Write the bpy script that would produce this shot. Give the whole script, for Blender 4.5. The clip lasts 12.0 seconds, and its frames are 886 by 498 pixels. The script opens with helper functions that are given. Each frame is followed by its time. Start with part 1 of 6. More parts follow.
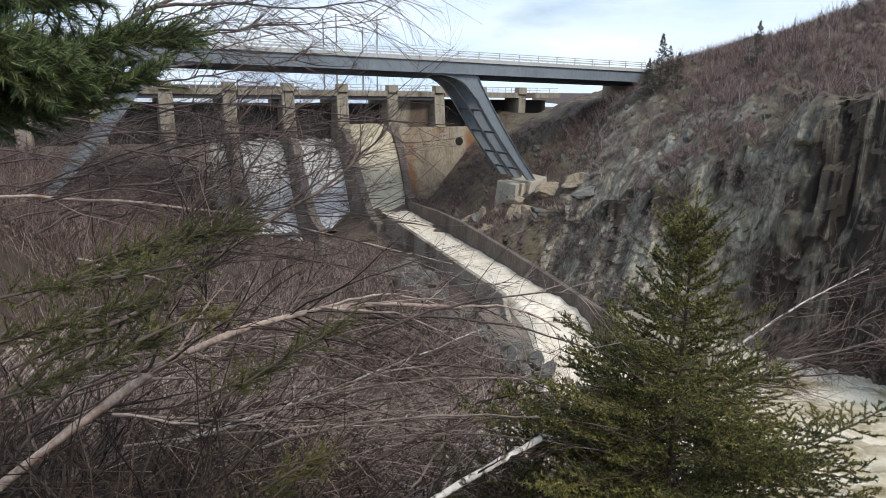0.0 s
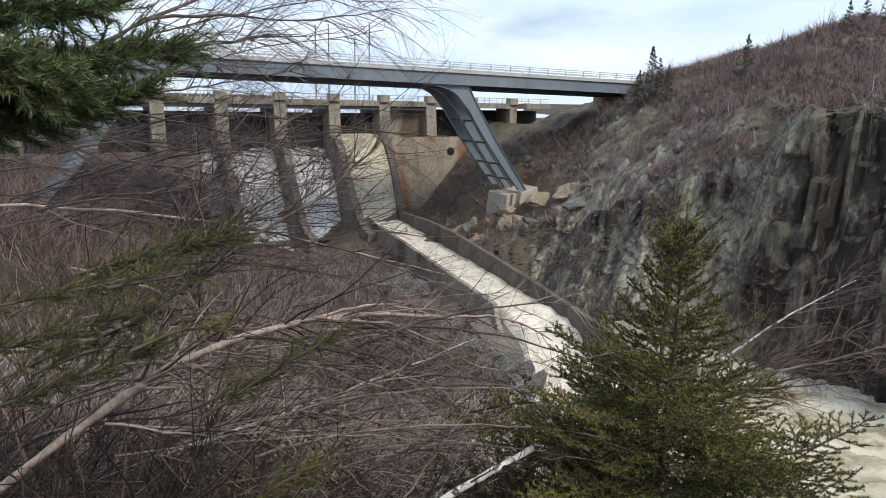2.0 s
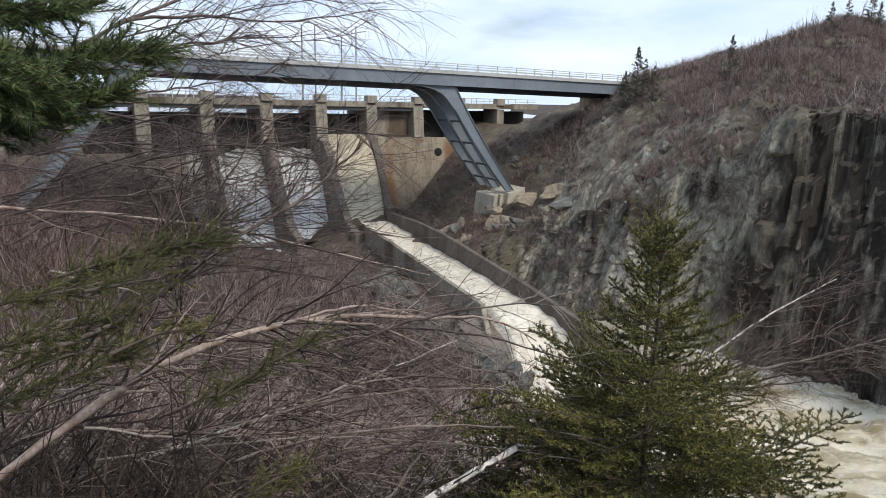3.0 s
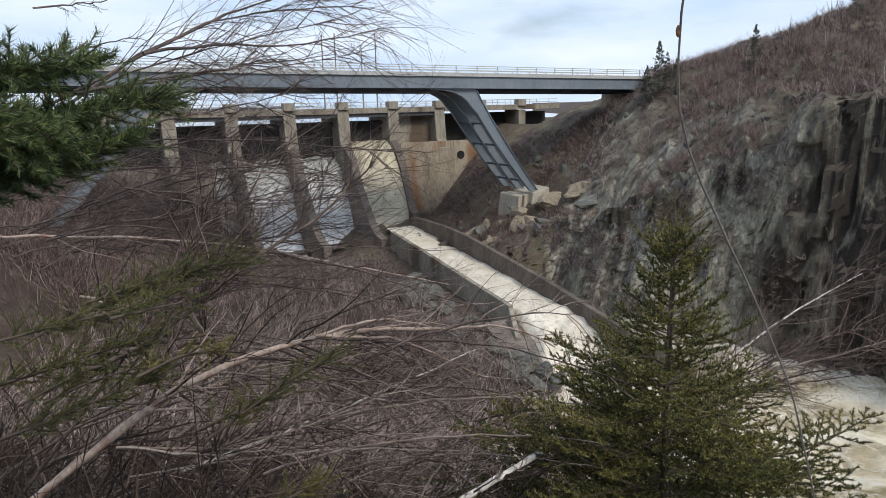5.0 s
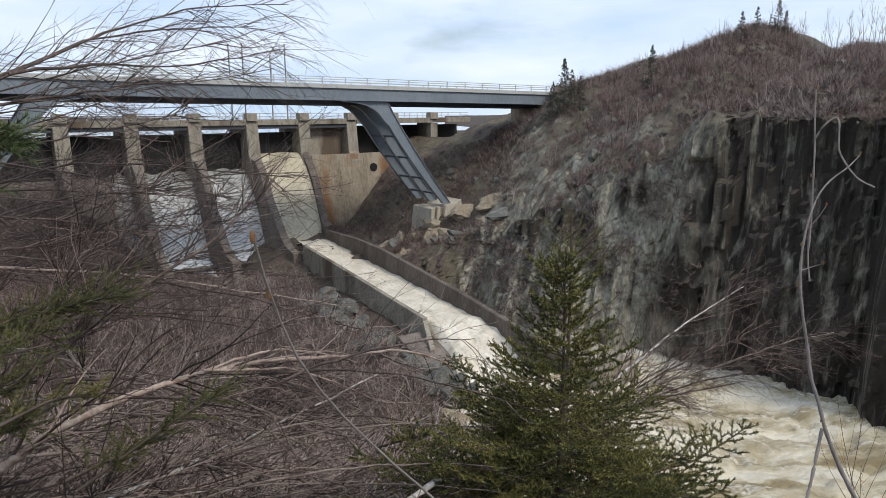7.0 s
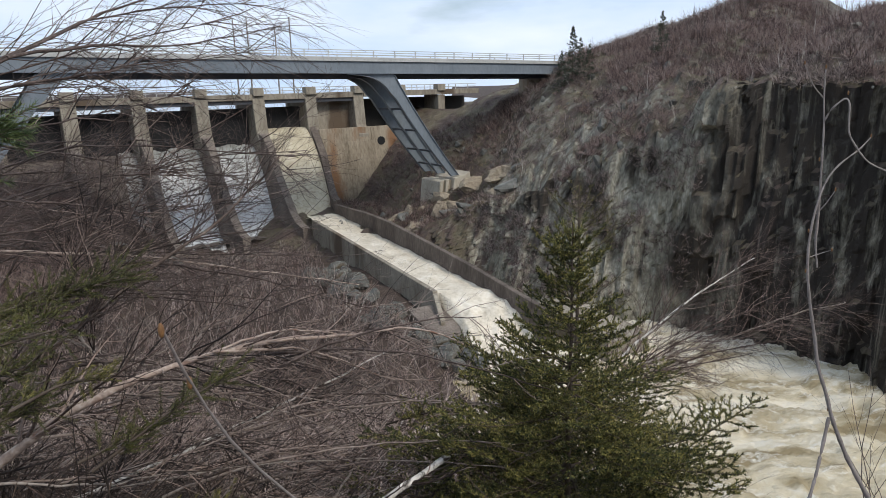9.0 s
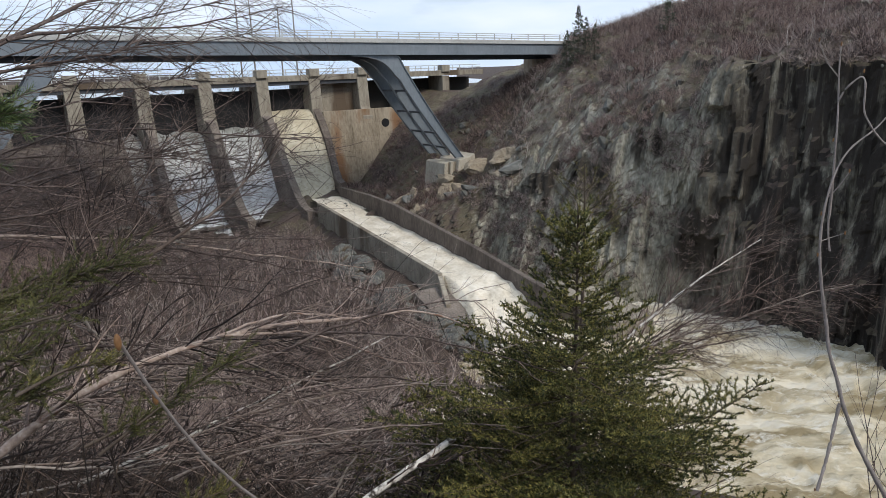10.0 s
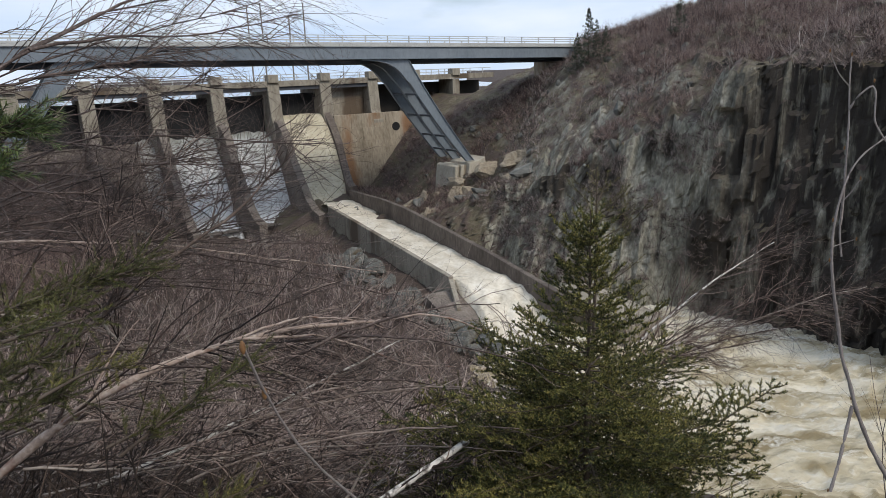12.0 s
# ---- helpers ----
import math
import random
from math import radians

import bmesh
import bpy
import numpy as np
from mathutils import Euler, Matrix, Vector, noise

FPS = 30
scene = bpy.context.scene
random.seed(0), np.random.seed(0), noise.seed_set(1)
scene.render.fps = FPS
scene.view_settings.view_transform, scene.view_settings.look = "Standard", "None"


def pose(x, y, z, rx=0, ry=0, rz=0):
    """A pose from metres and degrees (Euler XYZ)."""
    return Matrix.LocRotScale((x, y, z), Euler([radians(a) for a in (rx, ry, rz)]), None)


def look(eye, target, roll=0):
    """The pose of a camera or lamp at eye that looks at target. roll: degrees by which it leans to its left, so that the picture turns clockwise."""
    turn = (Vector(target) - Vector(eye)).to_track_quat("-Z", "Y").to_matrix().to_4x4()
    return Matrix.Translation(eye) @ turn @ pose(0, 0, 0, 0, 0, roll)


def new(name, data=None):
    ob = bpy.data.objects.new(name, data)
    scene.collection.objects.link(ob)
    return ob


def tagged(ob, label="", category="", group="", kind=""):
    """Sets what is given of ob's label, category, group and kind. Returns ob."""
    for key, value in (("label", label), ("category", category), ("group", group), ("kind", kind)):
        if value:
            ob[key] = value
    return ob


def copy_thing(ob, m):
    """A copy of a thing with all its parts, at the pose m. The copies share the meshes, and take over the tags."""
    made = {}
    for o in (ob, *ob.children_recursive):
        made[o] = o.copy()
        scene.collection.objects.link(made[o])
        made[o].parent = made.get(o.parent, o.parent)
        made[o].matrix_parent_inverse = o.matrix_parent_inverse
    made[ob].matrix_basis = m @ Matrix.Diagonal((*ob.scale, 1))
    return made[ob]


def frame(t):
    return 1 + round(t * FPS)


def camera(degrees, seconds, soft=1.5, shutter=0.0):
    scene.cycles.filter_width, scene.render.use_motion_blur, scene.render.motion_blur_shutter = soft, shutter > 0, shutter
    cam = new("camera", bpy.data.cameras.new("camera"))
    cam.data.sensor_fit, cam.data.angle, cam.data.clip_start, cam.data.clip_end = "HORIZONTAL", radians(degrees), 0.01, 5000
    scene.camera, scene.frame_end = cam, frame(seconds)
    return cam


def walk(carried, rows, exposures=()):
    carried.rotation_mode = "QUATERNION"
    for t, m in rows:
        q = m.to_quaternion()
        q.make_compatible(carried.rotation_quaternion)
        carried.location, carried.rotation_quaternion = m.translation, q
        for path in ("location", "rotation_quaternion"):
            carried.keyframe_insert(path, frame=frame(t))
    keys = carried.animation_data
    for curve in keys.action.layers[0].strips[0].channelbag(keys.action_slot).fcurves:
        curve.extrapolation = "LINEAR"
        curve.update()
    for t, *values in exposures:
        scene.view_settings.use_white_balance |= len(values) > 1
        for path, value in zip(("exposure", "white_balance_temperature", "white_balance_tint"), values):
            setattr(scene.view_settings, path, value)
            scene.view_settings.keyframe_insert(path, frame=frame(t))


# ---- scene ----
cam = camera(67.20, 12.0, soft=0.8)


def shot(x, y, z, yaw, pitch, roll):
    """A camera pose: place, turn to the left, tilt up and lean, in degrees."""
    return pose(x, y, z, 90 + pitch, 0, yaw) @ pose(0, 0, 0, 0, 0, roll)


walk(cam, [
    (0, shot(-0.333, 0.015, 23.706, 5.83, -13.47, 1.01)),
    (0.5, shot(-0.327, 0.013, 23.705, 5.84, -13.44, 0.66)),
    (1, shot(-0.337, -0.001, 23.706, 5.35, -13.25, 1.28)),
    (1.5, shot(-0.361, -0.020, 23.716, 5.07, -12.90, 1.62)),
    (2, shot(-0.347, -0.029, 23.723, 5.06, -12.62, 1.40)),
    (2.5, shot(-0.322, -0.039, 23.729, 4.47, -12.57, 1.23)),
    (3, shot(-0.302, -0.032, 23.730, 4.01, -12.55, 1.37)),
    (5, shot(-0.182, -0.104, 23.840, 6.36, -12.35, -1.16)),
    (5.5, shot(-0.137, -0.171, 23.888, 2.33, -9.81, -0.50)),
    (6, shot(-0.065, -0.189, 23.919, 1.13, -8.12, -0.89)),
    (6.5, shot(-0.041, -0.170, 23.940, -0.41, -8.21, -1.09)),
    (7, shot(-0.026, -0.042, 23.954, -1.11, -11.45, -0.41)),
    (9, shot(0.005, 0.000, 23.991, -0.23, -13.79, -1.41)),
    (9.5, shot(0.006, 0.027, 23.992, -0.26, -14.56, -1.53)),
    (10, shot(0.009, 0.032, 23.989, 0.25, -15.30, -1.75)),
    (10.5, shot(0.000, -0.000, 24.000, 0.00, -15.30, -1.60)),
    (11, shot(-0.044, -0.019, 24.007, 0.36, -15.08, -0.55)),
    (11.5, shot(-0.031, -0.015, 24.012, 1.40, -15.05, -1.65)),
    (12, shot(-0.013, -0.013, 24.010, 1.18, -15.00, -2.13)),
], exposures=[(0, 0.24), (3, 0.2), (5, 0.08), (6, -0.06), (7, 0.06), (9, 0.04), (10.5, 0.03), (12, -0.04)])

# ---- world and sun ----
SUN_ELEVATION, SUN_AZIMUTH = radians(46), radians(132)   # azimuth clockwise from +y
world = bpy.data.worlds.new("sky")
scene.world = world
world.use_nodes = True
wn, wl = world.node_tree.nodes, world.node_tree.links
wn.clear()
w_out = wn.new("ShaderNodeOutputWorld")
w_bg = wn.new("ShaderNodeBackground")
w_sky = wn.new("ShaderNodeTexSky")
w_sky.sky_type, w_sky.sun_disc = "NISHITA", False
w_sky.sun_elevation, w_sky.sun_rotation = SUN_ELEVATION, SUN_AZIMUTH
w_co = wn.new("ShaderNodeTexCoord")
w_map = wn.new("ShaderNodeMapping")
w_map.inputs["Scale"].default_value = (1.0, 1.0, 3.6)
w_map.inputs["Location"].default_value = (0.3, 0.2, 0.1)
w_noise = wn.new("ShaderNodeTexNoise")
w_noise.inputs["Scale"].default_value, w_noise.inputs["Detail"].default_value = 2.6, 7.0
w_noise.inputs["Roughness"].default_value = 0.52
w_cover = wn.new("ShaderNodeValToRGB")
w_cover.color_ramp.elements[0].position, w_cover.color_ramp.elements[1].position = 0.26, 0.44
w_tone = wn.new("ShaderNodeTexNoise")
w_tone.inputs["Scale"].default_value, w_tone.inputs["Detail"].default_value = 3.3, 5.0
w_cloud = wn.new("ShaderNodeValToRGB")
w_cloud.color_ramp.elements[0].position, w_cloud.color_ramp.elements[0].color = 0.32, (5.7, 7.4, 10.0, 1)
w_cloud.color_ramp.elements[1].position, w_cloud.color_ramp.elements[1].color = 0.66, (8.6, 9.5, 10.8, 1)
w_mix = wn.new("ShaderNodeMix")
w_mix.data_type = "RGBA"
w_bg.inputs["Strength"].default_value = 0.1
wl.new(w_co.outputs["Generated"], w_map.inputs["Vector"])
wl.new(w_map.outputs["Vector"], w_noise.inputs["Vector"])
wl.new(w_map.outputs["Vector"], w_tone.inputs["Vector"])
wl.new(w_noise.outputs["Fac"], w_cover.inputs["Fac"])
wl.new(w_tone.outputs["Fac"], w_cloud.inputs["Fac"])
wl.new(w_cover.outputs["Color"], w_mix.inputs["Factor"])
wl.new(w_sky.outputs["Color"], w_mix.inputs["A"])
wl.new(w_cloud.outputs["Color"], w_mix.inputs["B"])
wl.new(w_mix.outputs["Result"], w_bg.inputs["Color"])
wl.new(w_bg.outputs["Background"], w_out.inputs["Surface"])

sun_data = bpy.data.lights.new("sun", "SUN")
sun_data.energy, sun_data.angle, sun_data.color = 2.3, radians(16), (1.0, 0.925, 0.81)
sun = new("sun", sun_data)
sun.matrix_world = look((0, 0, 60), (-math.sin(SUN_AZIMUTH) * math.cos(SUN_ELEVATION), -math.cos(SUN_AZIMUTH) * math.cos(SUN_ELEVATION), 60 - math.sin(SUN_ELEVATION)))

# ---- materials ----


def material(name, stops, scale=1.0, rough=0.85, metal=0.0, bump=0.3, stretch=(1, 1, 1), fine=12.0, patch=None, island=0.0, spec=0.3):
    """A procedural surface: a colour ramp over two scales of noise, in metres, with relief. patch: a second colour, its amount and scale."""
    m = bpy.data.materials.new(name)
    m.use_nodes = True
    n, l = m.node_tree.nodes, m.node_tree.links
    b = n["Principled BSDF"]
    co = n.new("ShaderNodeTexCoord")
    mp = n.new("ShaderNodeMapping")
    mp.inputs["Scale"].default_value = stretch
    l.new(co.outputs["Object"], mp.inputs["Vector"])
    big, small = n.new("ShaderNodeTexNoise"), n.new("ShaderNodeTexNoise")
    for tex, sc, det in ((big, scale, 6.0), (small, scale * fine, 4.0)):
        tex.inputs["Scale"].default_value, tex.inputs["Detail"].default_value = sc, det
        tex.inputs["Roughness"].default_value = 0.6
        l.new(mp.outputs["Vector"], tex.inputs["Vector"])
    add = n.new("ShaderNodeMath")
    add.operation = "MULTIPLY_ADD"
    add.inputs[1].default_value = 0.55
    l.new(big.outputs["Fac"], add.inputs[0])
    half = n.new("ShaderNodeMath")
    half.operation = "MULTIPLY"
    half.inputs[1].default_value = 0.45
    l.new(small.outputs["Fac"], half.inputs[0])
    l.new(half.outputs[0], add.inputs[2])
    fac = add.outputs[0]
    if island:
        geo = n.new("ShaderNodeNewGeometry")
        shift = n.new("ShaderNodeMath")
        shift.operation = "MULTIPLY_ADD"
        shift.inputs[1].default_value = island
        l.new(geo.outputs["Random Per Island"], shift.inputs[0])
        l.new(fac, shift.inputs[2])
        off = n.new("ShaderNodeMath")
        off.operation = "SUBTRACT"
        off.inputs[1].default_value = island / 2
        l.new(shift.outputs[0], off.inputs[0])
        fac = off.outputs[0]
    ramp = n.new("ShaderNodeValToRGB")
    els = ramp.color_ramp.elements
    while len(els) < len(stops):
        els.new(0.5)
    for i, c in enumerate(stops):
        els[i].position = 0.32 + 0.36 * i / max(1, len(stops) - 1)
        els[i].color = (*c, 1)
    l.new(fac, ramp.inputs["Fac"])
    colour = ramp.outputs["Color"]
    if patch:
        pc, amount, psc = patch
        pt = n.new("ShaderNodeTexNoise")
        pt.inputs["Scale"].default_value, pt.inputs["Detail"].default_value = psc, 6.0
        l.new(mp.outputs["Vector"], pt.inputs["Vector"])
        pr = n.new("ShaderNodeValToRGB")
        pr.color_ramp.elements[0].position, pr.color_ramp.elements[1].position = 0.62 - amount * 0.35, 0.72 - amount * 0.3
        l.new(pt.outputs["Fac"], pr.inputs["Fac"])
        mix = n.new("ShaderNodeMix")
        mix.data_type = "RGBA"
        mix.inputs["B"].default_value = (*pc, 1)
        l.new(pr.outputs["Color"], mix.inputs["Factor"])
        l.new(colour, mix.inputs["A"])
        colour = mix.outputs["Result"]
    l.new(colour, b.inputs["Base Color"])
    b.inputs["Roughness"].default_value, b.inputs["Metallic"].default_value = rough, metal
    b.inputs["Specular IOR Level"].default_value = spec
    if bump:
        bp = n.new("ShaderNodeBump")
        bp.inputs["Strength"].default_value, bp.inputs["Distance"].default_value = bump, 0.4 / scale / 6
        l.new(fac, bp.inputs["Height"])
        l.new(bp.outputs["Normal"], b.inputs["Normal"])
    return m


CONCRETE = material("weathered_concrete", [(0.145, 0.125, 0.1), (0.265, 0.236, 0.19), (0.375, 0.342, 0.285)], 0.35, 0.9, bump=0.25, stretch=(1, 1, 0.3), fine=9, patch=((0.12, 0.09, 0.065), 0.3, 0.22))
CONCRETE_TAN = material("stained_tan_concrete", [(0.15, 0.12, 0.088), (0.29, 0.245, 0.185), (0.4, 0.35, 0.275)], 0.35, 0.9, bump=0.3, stretch=(1, 1, 0.3), fine=9, patch=((0.22, 0.125, 0.07), 0.45, 0.25))
CONCRETE_WET = material("wet_dark_concrete", [(0.075, 0.061, 0.053), (0.165, 0.138, 0.118), (0.28, 0.238, 0.205)], 0.4, 0.85, bump=0.3, stretch=(1, 1, 0.3))
# Soaked walls; on the chute wall the dark stands for its shaded face.
SOAKED_SHADED = material("soaked_shaded_concrete", [(0.05, 0.04, 0.034), (0.112, 0.09, 0.076), (0.2, 0.168, 0.143)], 0.4, 0.8, bump=0.3, stretch=(1, 1, 0.3), fine=9)
# Near-black: the shade in the gate openings and drain is put into the colour.
OPENING_SHADE = material("opening_shade", [(0.008, 0.008, 0.009), (0.018, 0.018, 0.02)], 0.5, 0.7)
STEEL = material("grey_painted_steel", [(0.135, 0.16, 0.188), (0.172, 0.198, 0.226), (0.21, 0.236, 0.265)], 0.25, 0.5, bump=0.05, stretch=(1, 1, 0.5))
# Darker copy of STEEL; the shade under the decks is put into its colour.
STEEL_SHADED = material("shaded_grey_steel", [(0.05, 0.055, 0.065), (0.075, 0.08, 0.092)], 0.3, 0.6, bump=0.05)
RAIL_METAL = material("galvanised_rail", [(0.42, 0.43, 0.43), (0.55, 0.56, 0.56)], 2.0, 0.45, metal=0.3, bump=0.05)
GROUND = material("leaf_litter_ground", [(0.026, 0.018, 0.015), (0.06, 0.043, 0.035), (0.125, 0.094, 0.076)], 0.5, 0.95, bump=0.6)
ROCK = material("grey_slate_rock", [(0.05, 0.05, 0.046), (0.15, 0.15, 0.138), (0.32, 0.315, 0.29)], 0.35, 0.85, bump=0.8, stretch=(1, 1, 0.25), fine=7, patch=((0.11, 0.075, 0.045), 0.3, 0.2))


def river_surface():
    """Silty water: swirls of tan and brown with torn streaks of foam, drawn out along the current."""
    m = bpy.data.materials.new("silty_brown_river")
    m.use_nodes = True
    n, l = m.node_tree.nodes, m.node_tree.links
    b = n["Principled BSDF"]
    co, mp = n.new("ShaderNodeTexCoord"), n.new("ShaderNodeMapping")
    mp.inputs["Rotation"].default_value, mp.inputs["Scale"].default_value = (0, 0, radians(36)), (0.55, 1.35, 1)
    l.new(co.outputs["Object"], mp.inputs["Vector"])
    silt, foam, torn = n.new("ShaderNodeTexNoise"), n.new("ShaderNodeTexNoise"), n.new("ShaderNodeTexNoise")
    for tex, sc, det, rough, warp in ((silt, 0.22, 6, 0.55, 1.2), (foam, 0.3, 9, 0.68, 1.6), (torn, 1.7, 8, 0.7, 0.8)):
        for key, value in (("Scale", sc), ("Detail", det), ("Roughness", rough), ("Distortion", warp)):
            tex.inputs[key].default_value = value
        l.new(mp.outputs["Vector"], tex.inputs["Vector"])
    ramp = n.new("ShaderNodeValToRGB")
    els = ramp.color_ramp.elements
    els.new(0.5)
    for e, at, c in zip(els, (0.36, 0.5, 0.62), ((0.33, 0.265, 0.155), (0.68, 0.6, 0.44), (0.84, 0.775, 0.64))):
        e.position, e.color = at, (*c, 1)
    l.new(silt.outputs["Fac"], ramp.inputs["Fac"])
    add = n.new("ShaderNodeMath")
    add.operation = "MULTIPLY_ADD"
    add.inputs[1].default_value = 0.85
    l.new(torn.outputs["Fac"], add.inputs[0])
    l.new(foam.outputs["Fac"], add.inputs[2])
    # more foam along the foot of the cliff
    shore, near = n.new("ShaderNodeVectorMath"), n.new("ShaderNodeMapRange")
    shore.operation = "DOT_PRODUCT"
    shore.inputs[1].default_value = (0.628, 0.779, 0)
    l.new(co.outputs["Object"], shore.inputs[0])
    near.inputs["From Min"].default_value, near.inputs["From Max"].default_value = 55.5, 64.0
    near.inputs["To Max"].default_value = 0.1
    l.new(shore.outputs["Value"], near.inputs["Value"])
    froth = n.new("ShaderNodeMath")
    l.new(add.outputs[0], froth.inputs[0])
    l.new(near.outputs["Result"], froth.inputs[1])
    cut = n.new("ShaderNodeMapRange")
    cut.inputs["From Min"].default_value, cut.inputs["From Max"].default_value = 0.95, 1.14
    l.new(froth.outputs[0], cut.inputs["Value"])
    mix = n.new("ShaderNodeMix")
    mix.data_type = "RGBA"
    mix.inputs["B"].default_value = (0.84, 0.8, 0.71, 1)
    l.new(cut.outputs["Result"], mix.inputs["Factor"])
    l.new(ramp.outputs["Color"], mix.inputs["A"])
    l.new(mix.outputs["Result"], b.inputs["Base Color"])
    b.inputs["Roughness"].default_value, b.inputs["Specular IOR Level"].default_value = 0.55, 0.25
    bp = n.new("ShaderNodeBump")
    bp.inputs["Strength"].default_value, bp.inputs["Distance"].default_value = 0.7, 0.7
    l.new(add.outputs[0], bp.inputs["Height"])
    l.new(bp.outputs["Normal"], b.inputs["Normal"])
    return m


RIVER = river_surface()
FOAM = material("white_water", [(0.5, 0.51, 0.51), (0.8, 0.81, 0.81), (0.94, 0.94, 0.93)], 0.9, 0.5, bump=0.6, stretch=(1, 0.12, 0.12), fine=5)
VEIL = material("thin_grey_water", [(0.14, 0.13, 0.12), (0.26, 0.25, 0.24), (0.48, 0.48, 0.47)], 0.9, 0.5, bump=0.5, stretch=(1, 0.12, 0.12), fine=5)
FLUME_WATER = material("cream_fast_water", [(0.42, 0.36, 0.27), (0.64, 0.575, 0.47), (0.8, 0.75, 0.66)], 0.5, 0.4, bump=0.4, fine=6)
CHUTE_WATER = material("thin_cream_water", [(0.34, 0.285, 0.195), (0.48, 0.425, 0.31), (0.62, 0.57, 0.45)], 0.4, 0.5, bump=0.3, stretch=(1, 1, 0.2), fine=6)
BIRCH = material("birch_bark", [(0.15, 0.105, 0.085), (0.36, 0.28, 0.235), (0.62, 0.54, 0.475)], 5.0, 0.8, bump=0.6, fine=6, patch=((0.2, 0.115, 0.085), 0.22, 5.0))
TWIG = material("dark_purple_twig", [(0.011, 0.007, 0.006), (0.03, 0.019, 0.016), (0.085, 0.057, 0.047), (0.3, 0.225, 0.19)], 3.0, 0.75, bump=0.2, island=0.5)
BRUSH = material("bare_brush", [(0.055, 0.039, 0.034), (0.205, 0.15, 0.132), (0.38, 0.288, 0.257), (0.55, 0.445, 0.39)], 0.3, 0.85, bump=0.0, island=0.6)
BARK = material("spruce_bark", [(0.06, 0.045, 0.035), (0.12, 0.095, 0.075)], 8.0, 0.9, bump=0.5)
NEEDLE = material("spruce_needles", [(0.016, 0.024, 0.008), (0.07, 0.08, 0.022), (0.28, 0.24, 0.072)], 1.6, 0.6, bump=0.0, island=0.4)
NEEDLE_DARK = material("dark_conifer_needles", [(0.028, 0.038, 0.026), (0.055, 0.07, 0.045), (0.1, 0.115, 0.075)], 0.6, 0.65, bump=0.0, island=0.4)
PINE_NEEDLE = material("pine_needles", [(0.026, 0.048, 0.02), (0.07, 0.105, 0.036), (0.15, 0.185, 0.065)], 2.0, 0.5, bump=0.0, island=0.5)


def slope_mix(name, rock, heath):
    """Bare rock on steep faces, heath where soil can lie, with a ragged edge between them."""
    m = material(name, rock, 0.4, 0.85, bump=0.8, stretch=(1, 1, 0.5), fine=8, patch=((0.05, 0.042, 0.034), 0.35, 0.25))
    n, l = m.node_tree.nodes, m.node_tree.links
    b = n["Principled BSDF"]
    rock_colour = b.inputs["Base Color"].links[0].from_socket
    geo, co = n.new("ShaderNodeNewGeometry"), n.new("ShaderNodeTexCoord")
    xyz = n.new("ShaderNodeSeparateXYZ")
    l.new(geo.outputs["True Normal"], xyz.inputs["Vector"])
    edge = n.new("ShaderNodeTexNoise")
    edge.inputs["Scale"].default_value, edge.inputs["Detail"].default_value = 0.4, 7.0
    l.new(co.outputs["Object"], edge.inputs["Vector"])
    add = n.new("ShaderNodeMath")
    add.operation = "MULTIPLY_ADD"
    add.inputs[1].default_value = 1.1
    l.new(edge.outputs["Fac"], add.inputs[0])
    l.new(xyz.outputs["Z"], add.inputs[2])
    cut = n.new("ShaderNodeValToRGB")
    cut.color_ramp.elements[0].position, cut.color_ramp.elements[1].position = 0.5, 0.68
    # the western end is an earth slope rather than rock
    spot, soil = n.new("ShaderNodeSeparateXYZ"), n.new("ShaderNodeMapRange")
    l.new(co.outputs["Object"], spot.inputs["Vector"])
    soil.inputs["From Min"].default_value, soil.inputs["From Max"].default_value = 9.0, 2.0
    soil.inputs["To Max"].default_value = 0.45
    l.new(spot.outputs["X"], soil.inputs["Value"])
    total = n.new("ShaderNodeMath")
    l.new(add.outputs[0], total.inputs[0])
    l.new(soil.outputs["Result"], total.inputs[1])
    halve = n.new("ShaderNodeMath")
    halve.operation = "MULTIPLY"
    halve.inputs[1].default_value = 0.5
    l.new(total.outputs[0], halve.inputs[0])
    l.new(halve.outputs[0], cut.inputs["Fac"])
    tone, ramp = n.new("ShaderNodeTexNoise"), n.new("ShaderNodeValToRGB")
    tone.inputs["Scale"].default_value, tone.inputs["Detail"].default_value, tone.inputs["Roughness"].default_value = 0.3, 9.0, 0.65
    l.new(co.outputs["Object"], tone.inputs["Vector"])
    l.new(tone.outputs["Fac"], ramp.inputs["Fac"])
    els = ramp.color_ramp.elements
    while len(els) < len(heath):
        els.new(0.5)
    for i, c in enumerate(heath):
        els[i].position, els[i].color = 0.3 + 0.4 * i / (len(heath) - 1), (*c, 1)
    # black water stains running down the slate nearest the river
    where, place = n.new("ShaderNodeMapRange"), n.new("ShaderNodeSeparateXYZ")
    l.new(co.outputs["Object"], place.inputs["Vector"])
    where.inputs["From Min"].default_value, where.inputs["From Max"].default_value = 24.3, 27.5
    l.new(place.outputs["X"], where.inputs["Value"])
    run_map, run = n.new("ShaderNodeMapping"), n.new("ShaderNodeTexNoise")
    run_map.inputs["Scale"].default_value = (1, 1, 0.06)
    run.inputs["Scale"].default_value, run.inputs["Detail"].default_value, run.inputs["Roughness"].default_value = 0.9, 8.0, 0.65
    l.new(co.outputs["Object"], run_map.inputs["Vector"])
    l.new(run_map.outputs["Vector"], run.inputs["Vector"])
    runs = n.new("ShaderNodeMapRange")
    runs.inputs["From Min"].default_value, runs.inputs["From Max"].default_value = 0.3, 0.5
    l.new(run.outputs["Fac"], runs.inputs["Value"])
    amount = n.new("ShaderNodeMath")
